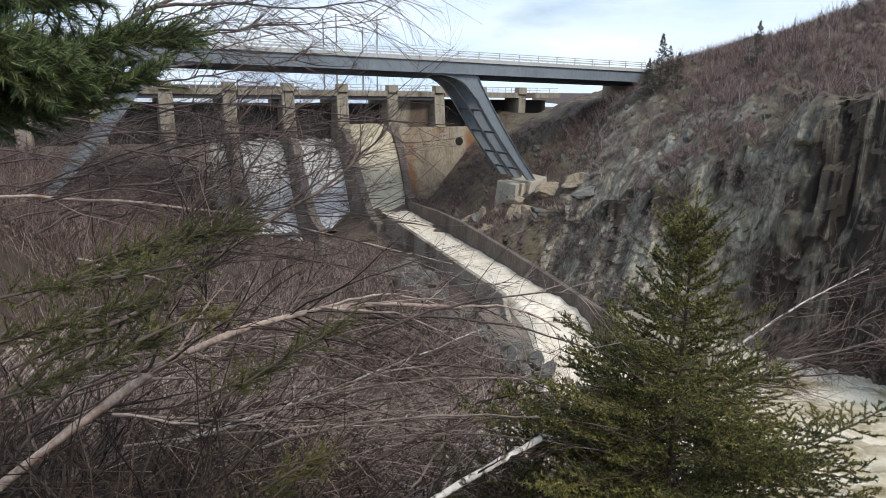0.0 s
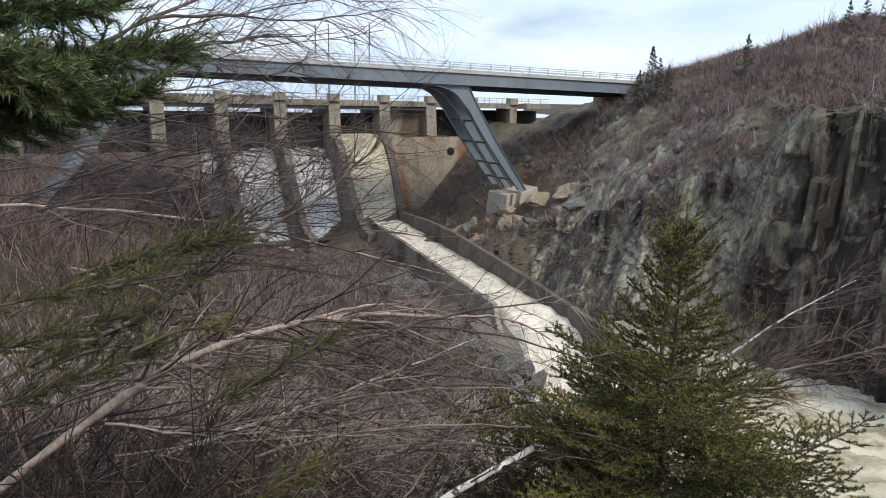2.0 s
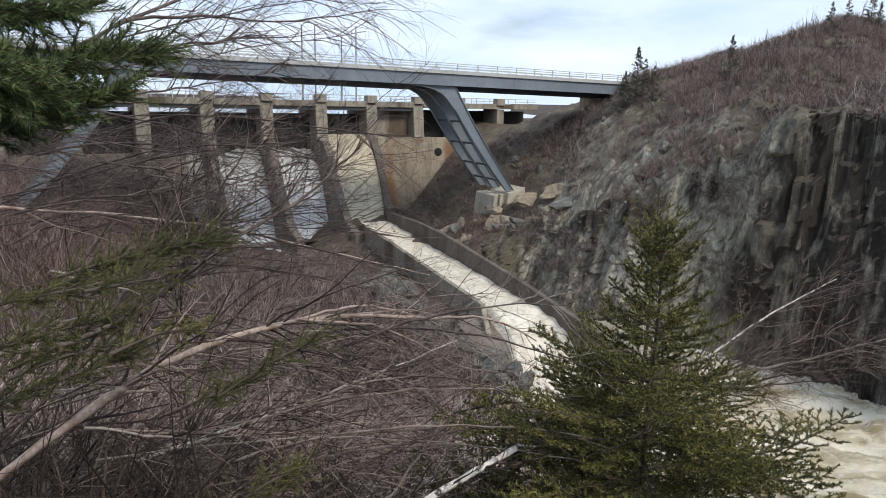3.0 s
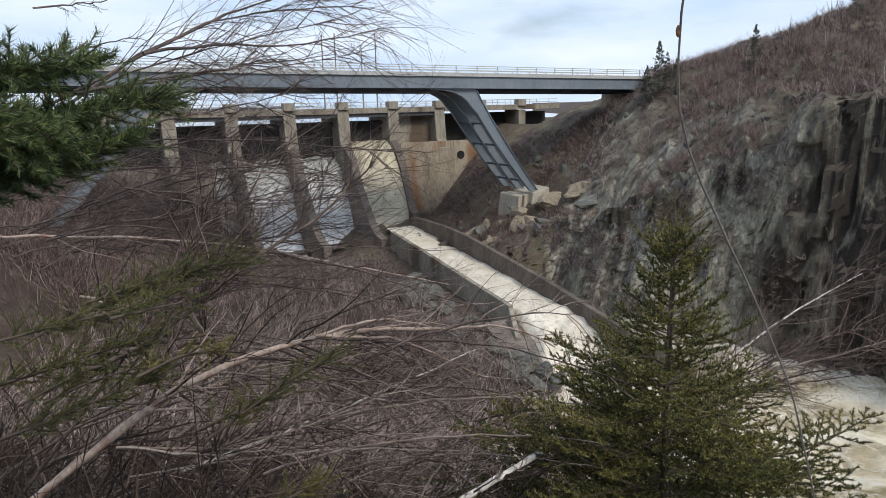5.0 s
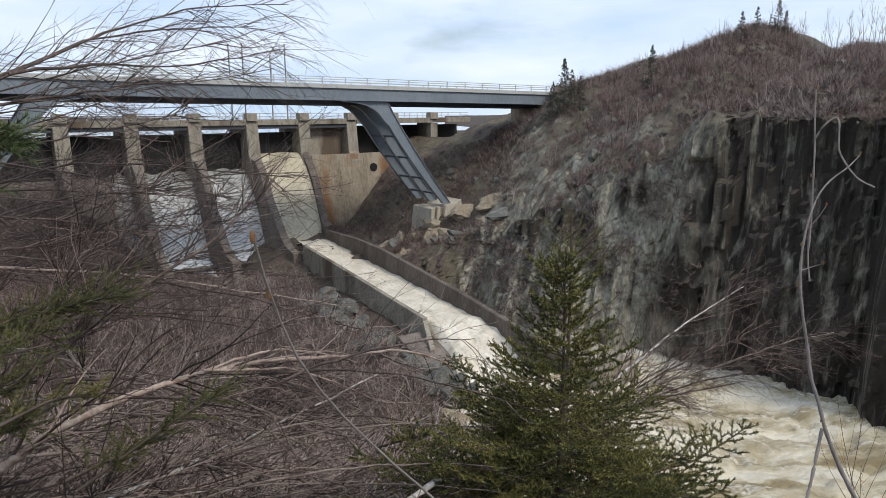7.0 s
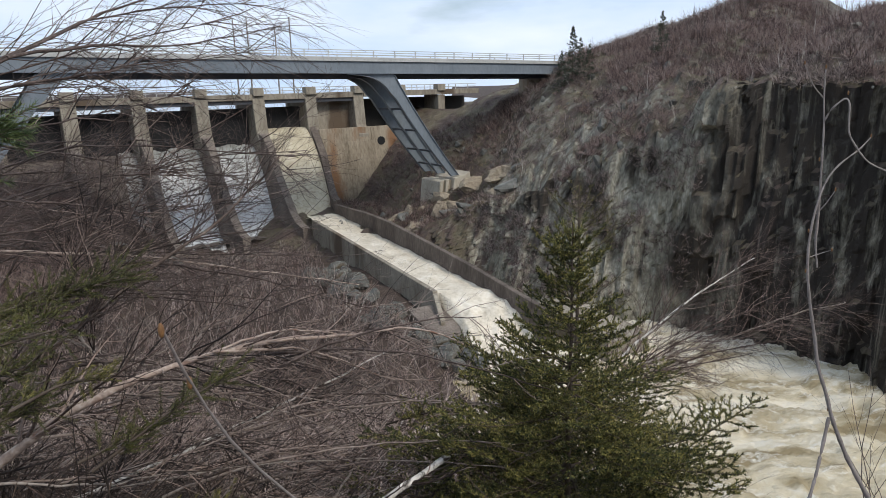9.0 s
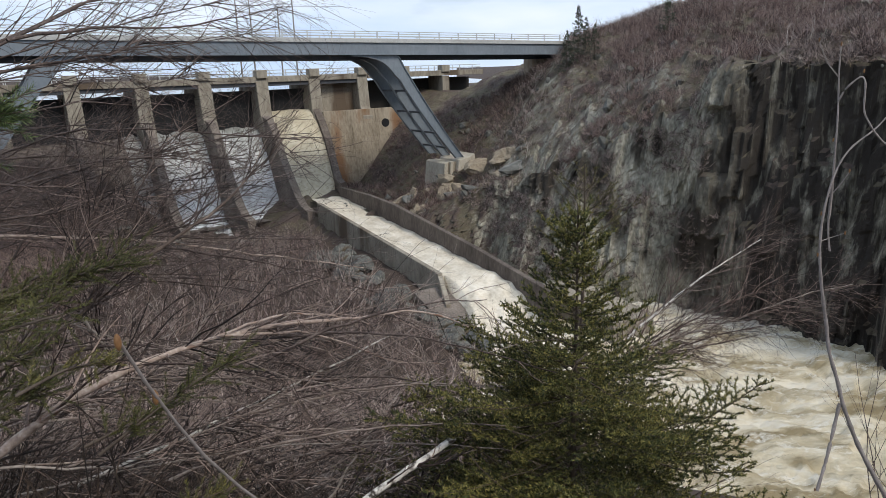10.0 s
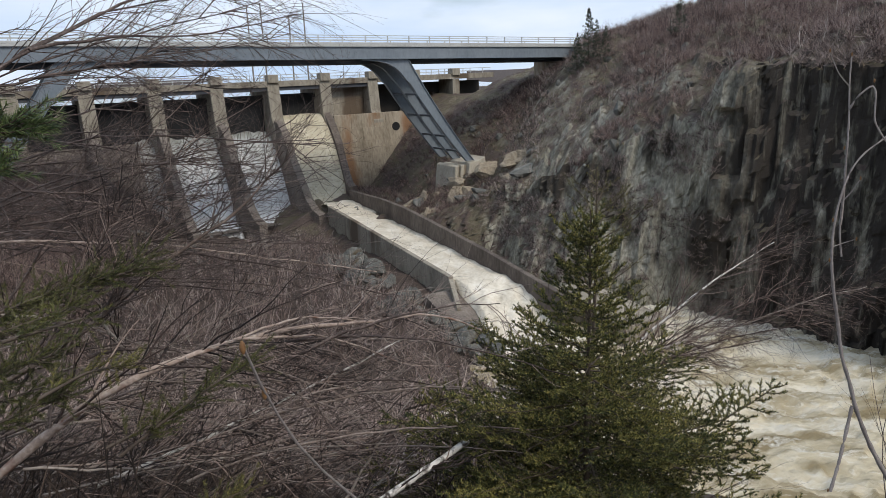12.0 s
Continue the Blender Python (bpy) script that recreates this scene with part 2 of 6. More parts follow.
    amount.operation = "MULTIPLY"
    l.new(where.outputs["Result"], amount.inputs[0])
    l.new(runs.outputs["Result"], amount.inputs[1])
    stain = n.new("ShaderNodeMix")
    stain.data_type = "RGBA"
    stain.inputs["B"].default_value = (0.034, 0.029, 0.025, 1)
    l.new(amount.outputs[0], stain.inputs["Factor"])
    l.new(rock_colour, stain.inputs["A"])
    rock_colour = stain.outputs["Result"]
    mix = n.new("ShaderNodeMix")
    mix.data_type = "RGBA"
    l.new(cut.outputs["Color"], mix.inputs["Factor"])
    l.new(rock_colour, mix.inputs["A"])
    l.new(ramp.outputs["Color"], mix.inputs["B"])
    l.new(mix.outputs["Result"], b.inputs["Base Color"])
    clods = n.new("ShaderNodeTexNoise")
    clods.inputs["Scale"].default_value, clods.inputs["Detail"].default_value, clods.inputs["Roughness"].default_value = 1.6, 8.0, 0.7
    l.new(co.outputs["Object"], clods.inputs["Vector"])
    relief = n.new("ShaderNodeBump")
    relief.inputs["Strength"].default_value, relief.inputs["Distance"].default_value = 0.9, 0.45
    l.new(clods.outputs["Fac"], relief.inputs["Height"])
    l.new(b.inputs["Normal"].links[0].from_socket, relief.inputs["Normal"])
    l.new(relief.outputs["Normal"], b.inputs["Normal"])
    return m


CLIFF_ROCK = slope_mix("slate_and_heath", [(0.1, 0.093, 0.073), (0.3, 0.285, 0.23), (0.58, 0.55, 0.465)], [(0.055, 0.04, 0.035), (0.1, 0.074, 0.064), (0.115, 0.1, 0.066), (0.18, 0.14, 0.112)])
EDGE_BEAM = material("pale_edge_concrete", [(0.3, 0.3, 0.29), (0.42, 0.42, 0.41), (0.5, 0.5, 0.49)], 0.4, 0.85, bump=0.1)
CONCRETE_PALE = material("pale_footing_concrete", [(0.28, 0.25, 0.2), (0.42, 0.38, 0.31), (0.52, 0.48, 0.41)], 0.5, 0.9, bump=0.3, stretch=(1, 1, 0.4))
POLE = material("weathered_pole", [(0.16, 0.15, 0.14), (0.24, 0.23, 0.22)], 1.0, 0.8)
BOULDER = material("lichen_grey_boulder", [(0.035, 0.035, 0.032), (0.115, 0.115, 0.105), (0.26, 0.255, 0.23)], 0.9, 0.9, bump=0.9, patch=((0.1, 0.08, 0.055), 0.3, 0.8))
BOULDER_TAN = material("tan_ledge_rock", [(0.13, 0.105, 0.078), (0.28, 0.235, 0.175), (0.44, 0.385, 0.3)], 0.8, 0.9, bump=0.7)
SHRUB_GREY = material("grey_bare_shrub", [(0.05, 0.037, 0.034), (0.14, 0.106, 0.098), (0.26, 0.205, 0.188), (0.4, 0.33, 0.3)], 0.3, 0.85, bump=0.0, island=0.6)
SHRUB_RED = material("reddish_bare_shrub", [(0.055, 0.036, 0.032), (0.14, 0.094, 0.086), (0.22, 0.156, 0.142), (0.31, 0.235, 0.212)], 0.1, 0.85, bump=0.0, island=0.6)
PALE_STEM = material("pale_birch_stem", [(0.16, 0.13, 0.11), (0.3, 0.26, 0.23), (0.48, 0.44, 0.4)], 2.0, 0.8, bump=0.0, island=0.3)
OLD_GRASS = material("dry_grass", [(0.16, 0.13, 0.07), (0.27, 0.22, 0.12), (0.36, 0.3, 0.18)], 0.5, 0.9, bump=0.0, island=0.5)
OLIVE_GRASS = material("olive_old_grass", [(0.12, 0.11, 0.06), (0.24, 0.205, 0.115), (0.38, 0.32, 0.2)], 0.4, 0.9, bump=0.0, island=0.6)
BUD = material("brown_bud", [(0.12, 0.06, 0.03), (0.25, 0.13, 0.05)], 60.0, 0.6, bump=0.1)
SPRIG = material("yellow_green_needles", [(0.05, 0.05, 0.014), (0.105, 0.098, 0.027), (0.2, 0.172, 0.052)], 2.0, 0.6, bump=0.0, island=0.5)
RISING_BARK = material("brown_branch_bark", [(0.035, 0.025, 0.021), (0.12, 0.088, 0.072), (0.3, 0.24, 0.2)], 5.0, 0.8, bump=0.4, fine=6)
TWIG_BARK = material("dark_branch_bark", [(0.024, 0.017, 0.015), (0.078, 0.057, 0.05), (0.22, 0.172, 0.15)], 5.0, 0.8, bump=0.3)
GREY_TWIG = material("grey_twig_bark", [(0.13, 0.11, 0.1), (0.22, 0.19, 0.175), (0.32, 0.28, 0.26)], 25.0, 0.75, bump=0.3)
SPRIG_DARK = material("olive_needles", [(0.035, 0.04, 0.012), (0.07, 0.075, 0.022), (0.13, 0.125, 0.04)], 2.0, 0.6, bump=0.0, island=0.5)


def crest_tint(m, colour, lo, hi):
    """Clear smooth water near the crest, turning to foam below, with ragged streaks."""
    n, l = m.node_tree.nodes, m.node_tree.links
    b = n["Principled BSDF"]
    was = b.inputs["Base Color"].links[0].from_socket
    co, xyz = n.new("ShaderNodeTexCoord"), n.new("ShaderNodeSeparateXYZ")
    l.new(co.outputs["Object"], xyz.inputs["Vector"])
    mp, tex = n.new("ShaderNodeMapping"), n.new("ShaderNodeTexNoise")
    mp.inputs["Scale"].default_value = (1.6, 0.12, 0.12)
    tex.inputs["Scale"].default_value, tex.inputs["Detail"].default_value = 1.0, 5.0
    l.new(co.outputs["Object"], mp.inputs["Vector"])
    l.new(mp.outputs["Vector"], tex.inputs["Vector"])
    add = n.new("ShaderNodeMath")
    add.operation = "MULTIPLY_ADD"
    add.inputs[1].default_value = 7.0
    l.new(tex.outputs["Fac"], add.inputs[0])
    l.new(xyz.outputs["Z"], add.inputs[2])
    rng_ = n.new("ShaderNodeMapRange")
    rng_.inputs["From Min"].default_value, rng_.inputs["From Max"].default_value = lo + 3.5, hi + 3.5
    l.new(add.outputs[0], rng_.inputs["Value"])
    mix = n.new("ShaderNodeMix")
    mix.data_type = "RGBA"
    mix.inputs["B"].default_value = (*colour, 1)
    l.new(rng_.outputs["Result"], mix.inputs["Factor"])
    l.new(was, mix.inputs["A"])
    l.new(mix.outputs["Result"], b.inputs["Base Color"])


crest_tint(FOAM, (0.24, 0.25, 0.235), 8.0, 16.0)
# Shade of the gap under the dam's deck, put into the wall colour.
SHADE_WALL = material("underdeck_shade_wall", [(0.03, 0.028, 0.026), (0.06, 0.055, 0.05)], 0.4, 0.85)
DEAD_TWIG = material("dead_reddish_twig", [(0.045, 0.028, 0.024), (0.095, 0.064, 0.054), (0.2, 0.15, 0.128)], 3.0, 0.8, bump=0.0, island=0.5)
# Near-black twig colour that paints the shade deep in the near brush.
SHADE_TWIGS = material("shade_dark_twig", [(0.012, 0.008, 0.006), (0.03, 0.02, 0.015), (0.08, 0.056, 0.042)], 2.0, 0.9, bump=0.0, island=0.5)
RESERVOIR = material("still_grey_water", [(0.2, 0.19, 0.17), (0.24, 0.23, 0.21)], 0.02, 0.06, bump=0.02, spec=0.5)
WHITE_BIRCH = material("white_birch_bark", [(0.3, 0.27, 0.24), (0.58, 0.55, 0.51), (0.78, 0.75, 0.71)], 6.0, 0.75, bump=0.4, fine=5, patch=((0.05, 0.04, 0.034), 0.35, 14.0))
MID_BARK = material("brown_branch_bark", [(0.085, 0.062, 0.052), (0.22, 0.172, 0.148), (0.44, 0.38, 0.335)], 5.0, 0.8, bump=0.4)

# ---- mesh helpers ----


def tri_mesh(name, verts, tris, mat, smooth=False):
    """A mesh from numpy arrays of vertices and triangles."""
    me = bpy.data.meshes.new(name)
    verts, tris = np.asarray(verts, np.float32), np.asarray(tris, np.int32)
    me.vertices.add(len(verts))
    me.vertices.foreach_set("co", verts.ravel())
    me.loops.add(len(tris) * 3)
    me.loops.foreach_set("vertex_index", tris.ravel())
    me.polygons.add(len(tris))
    me.polygons.foreach_set("loop_start", np.arange(0, len(tris) * 3, 3, dtype=np.int32))
    me.polygons.foreach_set("use_smooth", np.full(len(tris), smooth))
    me.update(calc_edges=True)
    me.materials.append(mat)
    return me


def part(name, me, parent=None, label="", m=None):
    """Links a mesh as one object, under a thing or a part."""
    ob = new(name, me)
    if parent is not None:
        ob.parent = parent
    if m is not None:
        ob.matrix_basis = m
    if label:
        ob["label"] = label
    return ob


def prism(bm, outline, lo, hi, axis="y"):
    """Adds an outline, in (x, z), extruded along y, or in (x, y) extruded along z."""
    def at(p, h):
        return (p[0], h, p[1]) if axis == "y" else ((h, p[0], p[1]) if axis == "x" else (p[0], p[1], h))
    a = [bm.verts.new(at(p, lo)) for p in outline]
    b = [bm.verts.new(at(p, hi)) for p in outline]
    n = len(outline)
    bm.faces.new(a)
    bm.faces.new(b[::-1])
    for i in range(n):
        bm.faces.new((a[i], b[i], b[(i + 1) % n], a[(i + 1) % n]))


def box(bm, x0, x1, y0, y1, z0, z1):
    prism(bm, [(x0, y0), (x1, y0), (x1, y1), (x0, y1)], z0, z1, "z")


def done(bm, name, mat, bevel=0.0):
    bmesh.ops.recalc_face_normals(bm, faces=bm.faces)
    if bevel:
        bmesh.ops.bevel(bm, geom=list(bm.edges), offset=bevel, segments=1, affect="EDGES", clamp_overlap=True)
    me = bpy.data.meshes.new(name)
    bm.to_mesh(me)
    bm.free()
    me.materials.append(mat)
    return me


def box_mesh(name, x0, x1, y0, y1, z0, z1, mat, bevel=0.0):
    bm = bmesh.new()
    box(bm, x0, x1, y0, y1, z0, z1)
    return done(bm, name, mat, bevel)


def thing(name, label, category, m=None, group="", kind=""):
    ob = new(name)
    ob.empty_display_size = 0.2
    if m is not None:
        ob.matrix_basis = m
    return tagged(ob, label, category, group, kind)


def smooth_step(a, b, x):
    t = np.clip((x - a) / (b - a), 0, 1)
    return t * t * (3 - 2 * t)


def lattice(seed):
    return np.random.default_rng(seed).random((64, 64, 64))


LATTICE = lattice(5)


def vnoise(x, y, z=0.0):
    """Smooth value noise of arrays, from -1 to 1."""
    x, y, z = np.broadcast_arrays(np.asarray(x, float), np.asarray(y, float), np.asarray(z, float))
    i, j, k = np.floor(x).astype(int), np.floor(y).astype(int), np.floor(z).astype(int)
    u, v, w = x - i, y - j, z - k
    u, v, w = u * u * (3 - 2 * u), v * v * (3 - 2 * v), w * w * (3 - 2 * w)
    out = 0.0
    for a in (0, 1):
        for b in (0, 1):
            for c in (0, 1):
                out = out + LATTICE[(i + a) % 64, (j + b) % 64, (k + c) % 64] * (u if a else 1 - u) * (v if b else 1 - v) * (w if c else 1 - w)
    return out * 2 - 1


def fractal(x, y, z=0.0, octaves=4, gain=0.5):
    out, amp = 0.0, 1.0
    for o in range(octaves):
        f = 2.03 ** o
        out = out + amp * vnoise(x * f + 7.3 * o, y * f + 3.1 * o, z * f + 1.7 * o)
        amp *= gain
    return out


def grid_mesh(name, points, mat, smooth=True):
    """A sheet from an array of rows by columns by 3."""
    r, c = points.shape[:2]
    idx = np.arange(r * c).reshape(r, c)
    a, b, d, e = idx[:-1, :-1].ravel(), idx[:-1, 1:].ravel(), idx[1:, 1:].ravel(), idx[1:, :-1].ravel()
    tris = np.concatenate([np.stack([a, b, d], 1), np.stack([a, d, e], 1)])
    return tri_mesh(name, points.reshape(-1, 3), tris, mat, smooth)


def tubes(lines, sides=4):
    """Vertices and triangles of tapered tubes along polylines, each a pair of points (n by 3) and radii (n)."""
    groups = {}
    for p, r in lines:
        groups.setdefault(len(p), []).append((p, r))
    verts, tris, base = [], [], 0
    for n, some in groups.items():
        p = np.array([q[0] for q in some], float)
        r = np.array([q[1] for q in some], float)
        d = np.gradient(p, axis=1)
        d /= np.linalg.norm(d, axis=2, keepdims=True) + 1e-9
        ref = np.where(np.abs(d[..., 2:3]) > 0.9, np.array([1.0, 0, 0]), np.array([0, 0, 1.0]))
        u = np.cross(d, ref)
        u /= np.linalg.norm(u, axis=2, keepdims=True) + 1e-9
        v = np.cross(d, u)
        ang = np.arange(sides) * 2 * np.pi / sides
        ring = p[:, :, None] + r[:, :, None, None] * (np.cos(ang)[:, None] * u[:, :, None] + np.sin(ang)[:, None] * v[:, :, None])
        m = len(some)
        idx = np.arange(m * n * sides).reshape(m, n, sides) + base
        a, b = idx[:, :-1], idx[:, 1:]
        a2, b2 = np.roll(a, -1, 2), np.roll(b, -1, 2)
        tris.append(np.stack([a, b, b2], -1).reshape(-1, 3))
        tris.append(np.stack([a, b2, a2], -1).reshape(-1, 3))
        verts.append(ring.reshape(-1, 3))
        base += m * n * sides
    return np.concatenate(verts), np.concatenate(tris)


def unit(v):
    v = np.asarray(v, float)
    return v / (np.linalg.norm(v) + 1e-9)


def grow(rng, start, way, length, radius, levels, out, count=5, lift=0.0, wander=0.16, ratio=0.55, spread=0.75, steps=6, thin=0.25):
    """A branch with its side branches, as polylines appended to out."""
    p, d = np.array(start, float), unit(way)
    pts, rad = [p.copy()], [radius]
    for i in range(steps):
        d = unit(d + rng.normal(0, wander, 3) + np.array([0, 0, lift]) / steps)
        p = p + d * length / steps
        pts.append(p.copy())
        rad.append(radius * (1 - (1 - thin) * (i + 1) / steps))
    pts, rad = np.array(pts), np.array(rad)
    out.append((pts, rad))
    if levels > 0:
        for _ in range(count):
            f = rng.uniform(0.2, 0.97) * steps
            i = int(f)
            q = pts[i] + (pts[i + 1] - pts[i]) * (f - i)
            along = unit(pts[i + 1] - pts[i])
            side = unit(along + spread * unit(np.cross(along, rng.normal(0, 1, 3))))
            grow(rng, q, side, length * ratio * rng.uniform(0.6, 1.2) * (1.1 - 0.5 * f / steps), rad[i] * 0.62, levels - 1, out, max(2, count - 1), lift, wander * 1.1, ratio, spread, max(2, steps - 1), thin)

# ---- the lie of the land ----
RIVER_Z = -0.35


def near_shore(x):
    """Where the near bank meets the river, as y for a given x."""
    return 43.0 - 0.85 * np.logaddexp(0, np.asarray(x, float) / 3) * 3


def land_height(x, y):
    """The near bank, the valley floor and the plateau, without the right-hand hillside."""
    x, y = np.asarray(x, float), np.asarray(y, float)
    ys = near_shore(x)
    f = y / ys
    bank = 22.3 * (1 - np.clip(f, -0.03, 1.0)) ** 1.05 + 0.05 * np.clip(-y, 0, 30)
    far = smooth_step(1.0, 1.1, f)
    floor = -1.0 + 3.6 * smooth_step(3, -8, x + 0.25 * (y - 60)) * smooth_step(43, 52, y) + -1.4 * smooth_step(70, 95, y)
    z = np.where(f < 1, bank - 1.2 * smooth_step(0.93, 1.0, f), floor * far - 1.2 * (1 - far))
    west = smooth_step(1.5, -6, x)
    z = z * (1 - west) + np.maximum(bank, 2.2 + -1.4 * smooth_step(70, 95, y)) * west
    z = z + (0.22 * fractal(x * 0.35, y * 0.35) + 0.5 * fractal(x * 0.08, y * 0.08)) * smooth_step(1.5, 6, np.hypot(x, y))
    z = z + (3.5 * smooth_step(-30, -50, x) + 6.0 * smooth_step(-40, -49, x)) * smooth_step(38, 58, y)
    # the plateau and the reservoir's shore behind the dam
    back = smooth_step(0, 25, (x + 29.3) * -0.568 + (y - 110.0) * 0.823 + 2)
    z = z * (1 - back) + (18.0 + 1.5 * fractal(x * 0.02, y * 0.02)) * back
    # the bed of the flume is dug in
    u, v = 0.485 * (x + 16.68) - 0.875 * (y - 93.92), 0.875 * (x + 16.68) + 0.485 * (y - 93.92)
    dug = smooth_step(-12, -8, u) * smooth_step(50, 46, u) * smooth_step(-1.0, -0.2, v) * smooth_step(6.6, 5.6, v)
    z = np.minimum(z, z * (1 - dug) + dug * (2.6 - 0.05 * u))
    left = smooth_step(-75, -105, x + 0.3 * (y - 80))
    return z * (1 - left) + 24 * left * smooth_step(10, 60, y) + z * left * (1 - smooth_step(10, 60, y))


def stretched(lo, mid_lo, mid_hi, hi, step, n):
    """Coordinates that are fine in the middle and widen outwards."""
    mid = np.arange(mid_lo, mid_hi + step / 2, step)
    g = np.linspace(0, 1, n + 1)[1:] ** 2.5
    return np.concatenate([(mid_lo + (lo - mid_lo) * g)[::-1], mid, mid_hi + (hi - mid_hi) * g])


gx, gy = np.meshgrid(stretched(-2500, -100, 70, 2500, 0.8, 24), stretched(-2500, -12, 130, 2500, 0.8, 24))
ground = tagged(part("ground", grid_mesh("ground", np.stack([gx, gy, land_height(gx, gy)], -1), GROUND)),
                "leaf-littered brown earth of a steep river bank", "ground", kind="structure")

# the hillside with its slate cliff, along a line from beside the flume to the river
CLIFF_AT, CLIFF_ALONG, CLIFF_IN = np.array([7.0, 79.0]), np.array([0.779, -0.628]), np.array([0.628, 0.779])


def cliff_top(a):
    return 4.5 + 5.5 * smooth_step(-16, 0, a) + 7.6 * smooth_step(0, 20, a) + 5.4 * smooth_step(20.8, 24.5, a)


def hill_height(a, c):
    east = smooth_step(-6, 10, a)
    rise = 1 - np.exp(-np.clip(c - 6 * (1 - east) - 9 * smooth_step(-14, -38, a), 0, None) / (24 + 6 * east))
    inner = 4.5 + 5.5 * smooth_step(-16, 0, a) + 7.0 * smooth_step(0, 25, a) + 6.0 * smooth_step(25, 31, a)
    brow = cliff_top(a) + (inner - cliff_top(a)) * smooth_step(0, 18, c)
    return brow + 26.5 * rise * (1 - 0.58 * smooth_step(12, 33, a)) * (1 - smooth_step(-22, -48, a) * smooth_step(34, 50, c)) - 0.02 * np.clip(c - 60, 0, None)


def hill_ground(a, c):
    """The hill's height with its hummocks."""
    rough = 0.8 * fractal(a * 0.12, c * 0.12, 9.1, 4) + 0.5 * np.abs(fractal(a * 0.5, c * 0.4, 2.7, 3))
    mound = 2.2 * np.exp(-((a + 15.5) / 5.0) ** 2 - ((c - 6.0) / 4.0) ** 2)
    return hill_height(a, c) + rough * smooth_step(0, 6, c) + mound + 3.0 * np.exp(-((a + 6) / 8) ** 2 - ((c - 27) / 7) ** 2)


def hill_point(x, y):
    """The hill's height at a place of the plan, behind the cliff's edge."""
    d = np.stack([np.asarray(x, float) - CLIFF_AT[0], np.asarray(y, float) - CLIFF_AT[1]], -1)
    return hill_ground(d @ CLIFF_ALONG, d @ CLIFF_IN)


def hillside():
    a = np.concatenate([np.linspace(-160, -46, 20)[:-1], np.arange(-46, -10, 0.6), np.arange(-10, 62, 0.3), np.linspace(62, 300, 24)[1:]])
    face = np.linspace(0, 1, 70)
    back = np.concatenate([np.arange(0.25, 60, 0.45), np.linspace(60, 500, 30)])
    A, V = np.meshgrid(a, face)
    foot = -2.0 + 0 * A
    top = cliff_top(A) + 0.9 * fractal(A * 0.25, 0.3 * A, 1.9, 3)
    zf = foot + (top - foot) * V
    lean = (1 - V) * (1.2 + 5.5 * smooth_step(22, 8, A) + 6.0 * smooth_step(2, -16, A))
    cf = -lean
    ab, cb = np.meshgrid(a, back)
    zb = hill_ground(ab, cb)
    alls, c, z = np.concatenate([A, ab]), np.concatenate([cf, cb]), np.concatenate([zf, zb])
    on_face = np.concatenate([np.ones_like(A), np.clip(1 - cb / 7, 0, 1)])
    # buttresses, upright slabs and ledges
    wob = alls + 0.35 * c + 0.8 * vnoise(alls * 0.3, z * 0.12)
    slab = np.floor(wob * 0.55)
    sliver = np.floor(wob * 1.9 + 0.5 * vnoise(z * 0.3, slab))
    push = (2.4 * fractal(alls * 0.09, z * 0.05, 3.3, 3) + 0.6 * vnoise(slab * 1.7, np.floor(z * 0.16 + 0.37 * slab), 8.1)
            + 0.38 * vnoise(sliver * 2.1, np.floor(z * 0.25 + 0.61 * sliver), 2.1) + 0.4 * fractal(alls * 1.3, z * 0.16, 5.5, 4, 0.6))
    c = c - push * on_face * smooth_step(-46, -6, alls) - 5.0 * on_face * smooth_step(39.3, 40.3, alls)
    # slate ribs breaking through the heath near the edge
    rib = smooth_step(-6, 2, alls) * smooth_step(34, 24, alls) * smooth_step(27, 6, c) * smooth_step(-0.25, 0.35, fractal(alls * 0.16, c * 0.16, 6.6, 3))
    tilt = alls * 0.9 + 0.45 * c
    ribs = np.abs(vnoise(np.floor(tilt * 1.1), np.floor(c * 0.35 + 0.5 * np.floor(tilt * 1.1)), 3.7)) * 1.5 + 0.5 * fractal(tilt * 0.9, c * 0.5, 1.2, 3)
    z = z + rib * ribs * np.concatenate([np.zeros_like(V), np.ones_like(cb)])
    z = z + on_face * 0.6 * vnoise(slab * 2.3, c * 0.4, 4.4) * (np.concatenate([V, np.ones_like(cb)]))
    x = CLIFF_AT[0] + alls * CLIFF_ALONG[0] + c * CLIFF_IN[0]
    y = CLIFF_AT[1] + alls * CLIFF_ALONG[1] + c * CLIFF_IN[1]
    return np.stack([x, y, z], -1), len(face)


hill_pts, face_rows = hillside()
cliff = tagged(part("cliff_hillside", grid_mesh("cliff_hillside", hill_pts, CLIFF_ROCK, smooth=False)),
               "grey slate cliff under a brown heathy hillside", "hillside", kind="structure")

# the river
rx, ry = np.meshgrid(stretched(-12, 0, 48, 130, 0.26, 40), stretched(-60, 22, 60, 78, 0.26, 40))


def swell(x, y):
    along, across = 0.8 * x - 0.6 * y, 0.6 * x + 0.8 * y
    chop = 1 - np.abs(fractal(along * 0.3 + 0.6 * vnoise(x * 0.2, y * 0.2), across * 0.55, 9.4, 4, 0.62))
    return 0.35 * fractal(along * 0.12, across * 0.25, 2.2, 3) + 0.6 * (chop - 0.6) + 0.16 * np.abs(fractal(along * 0.9, across * 1.5, 6.1, 3))


river = tagged(part("river", grid_mesh("river", np.stack([rx, ry, RIVER_Z + swell(rx, ry)], -1), RIVER)), "turbulent tan river water", "river", kind="structure")

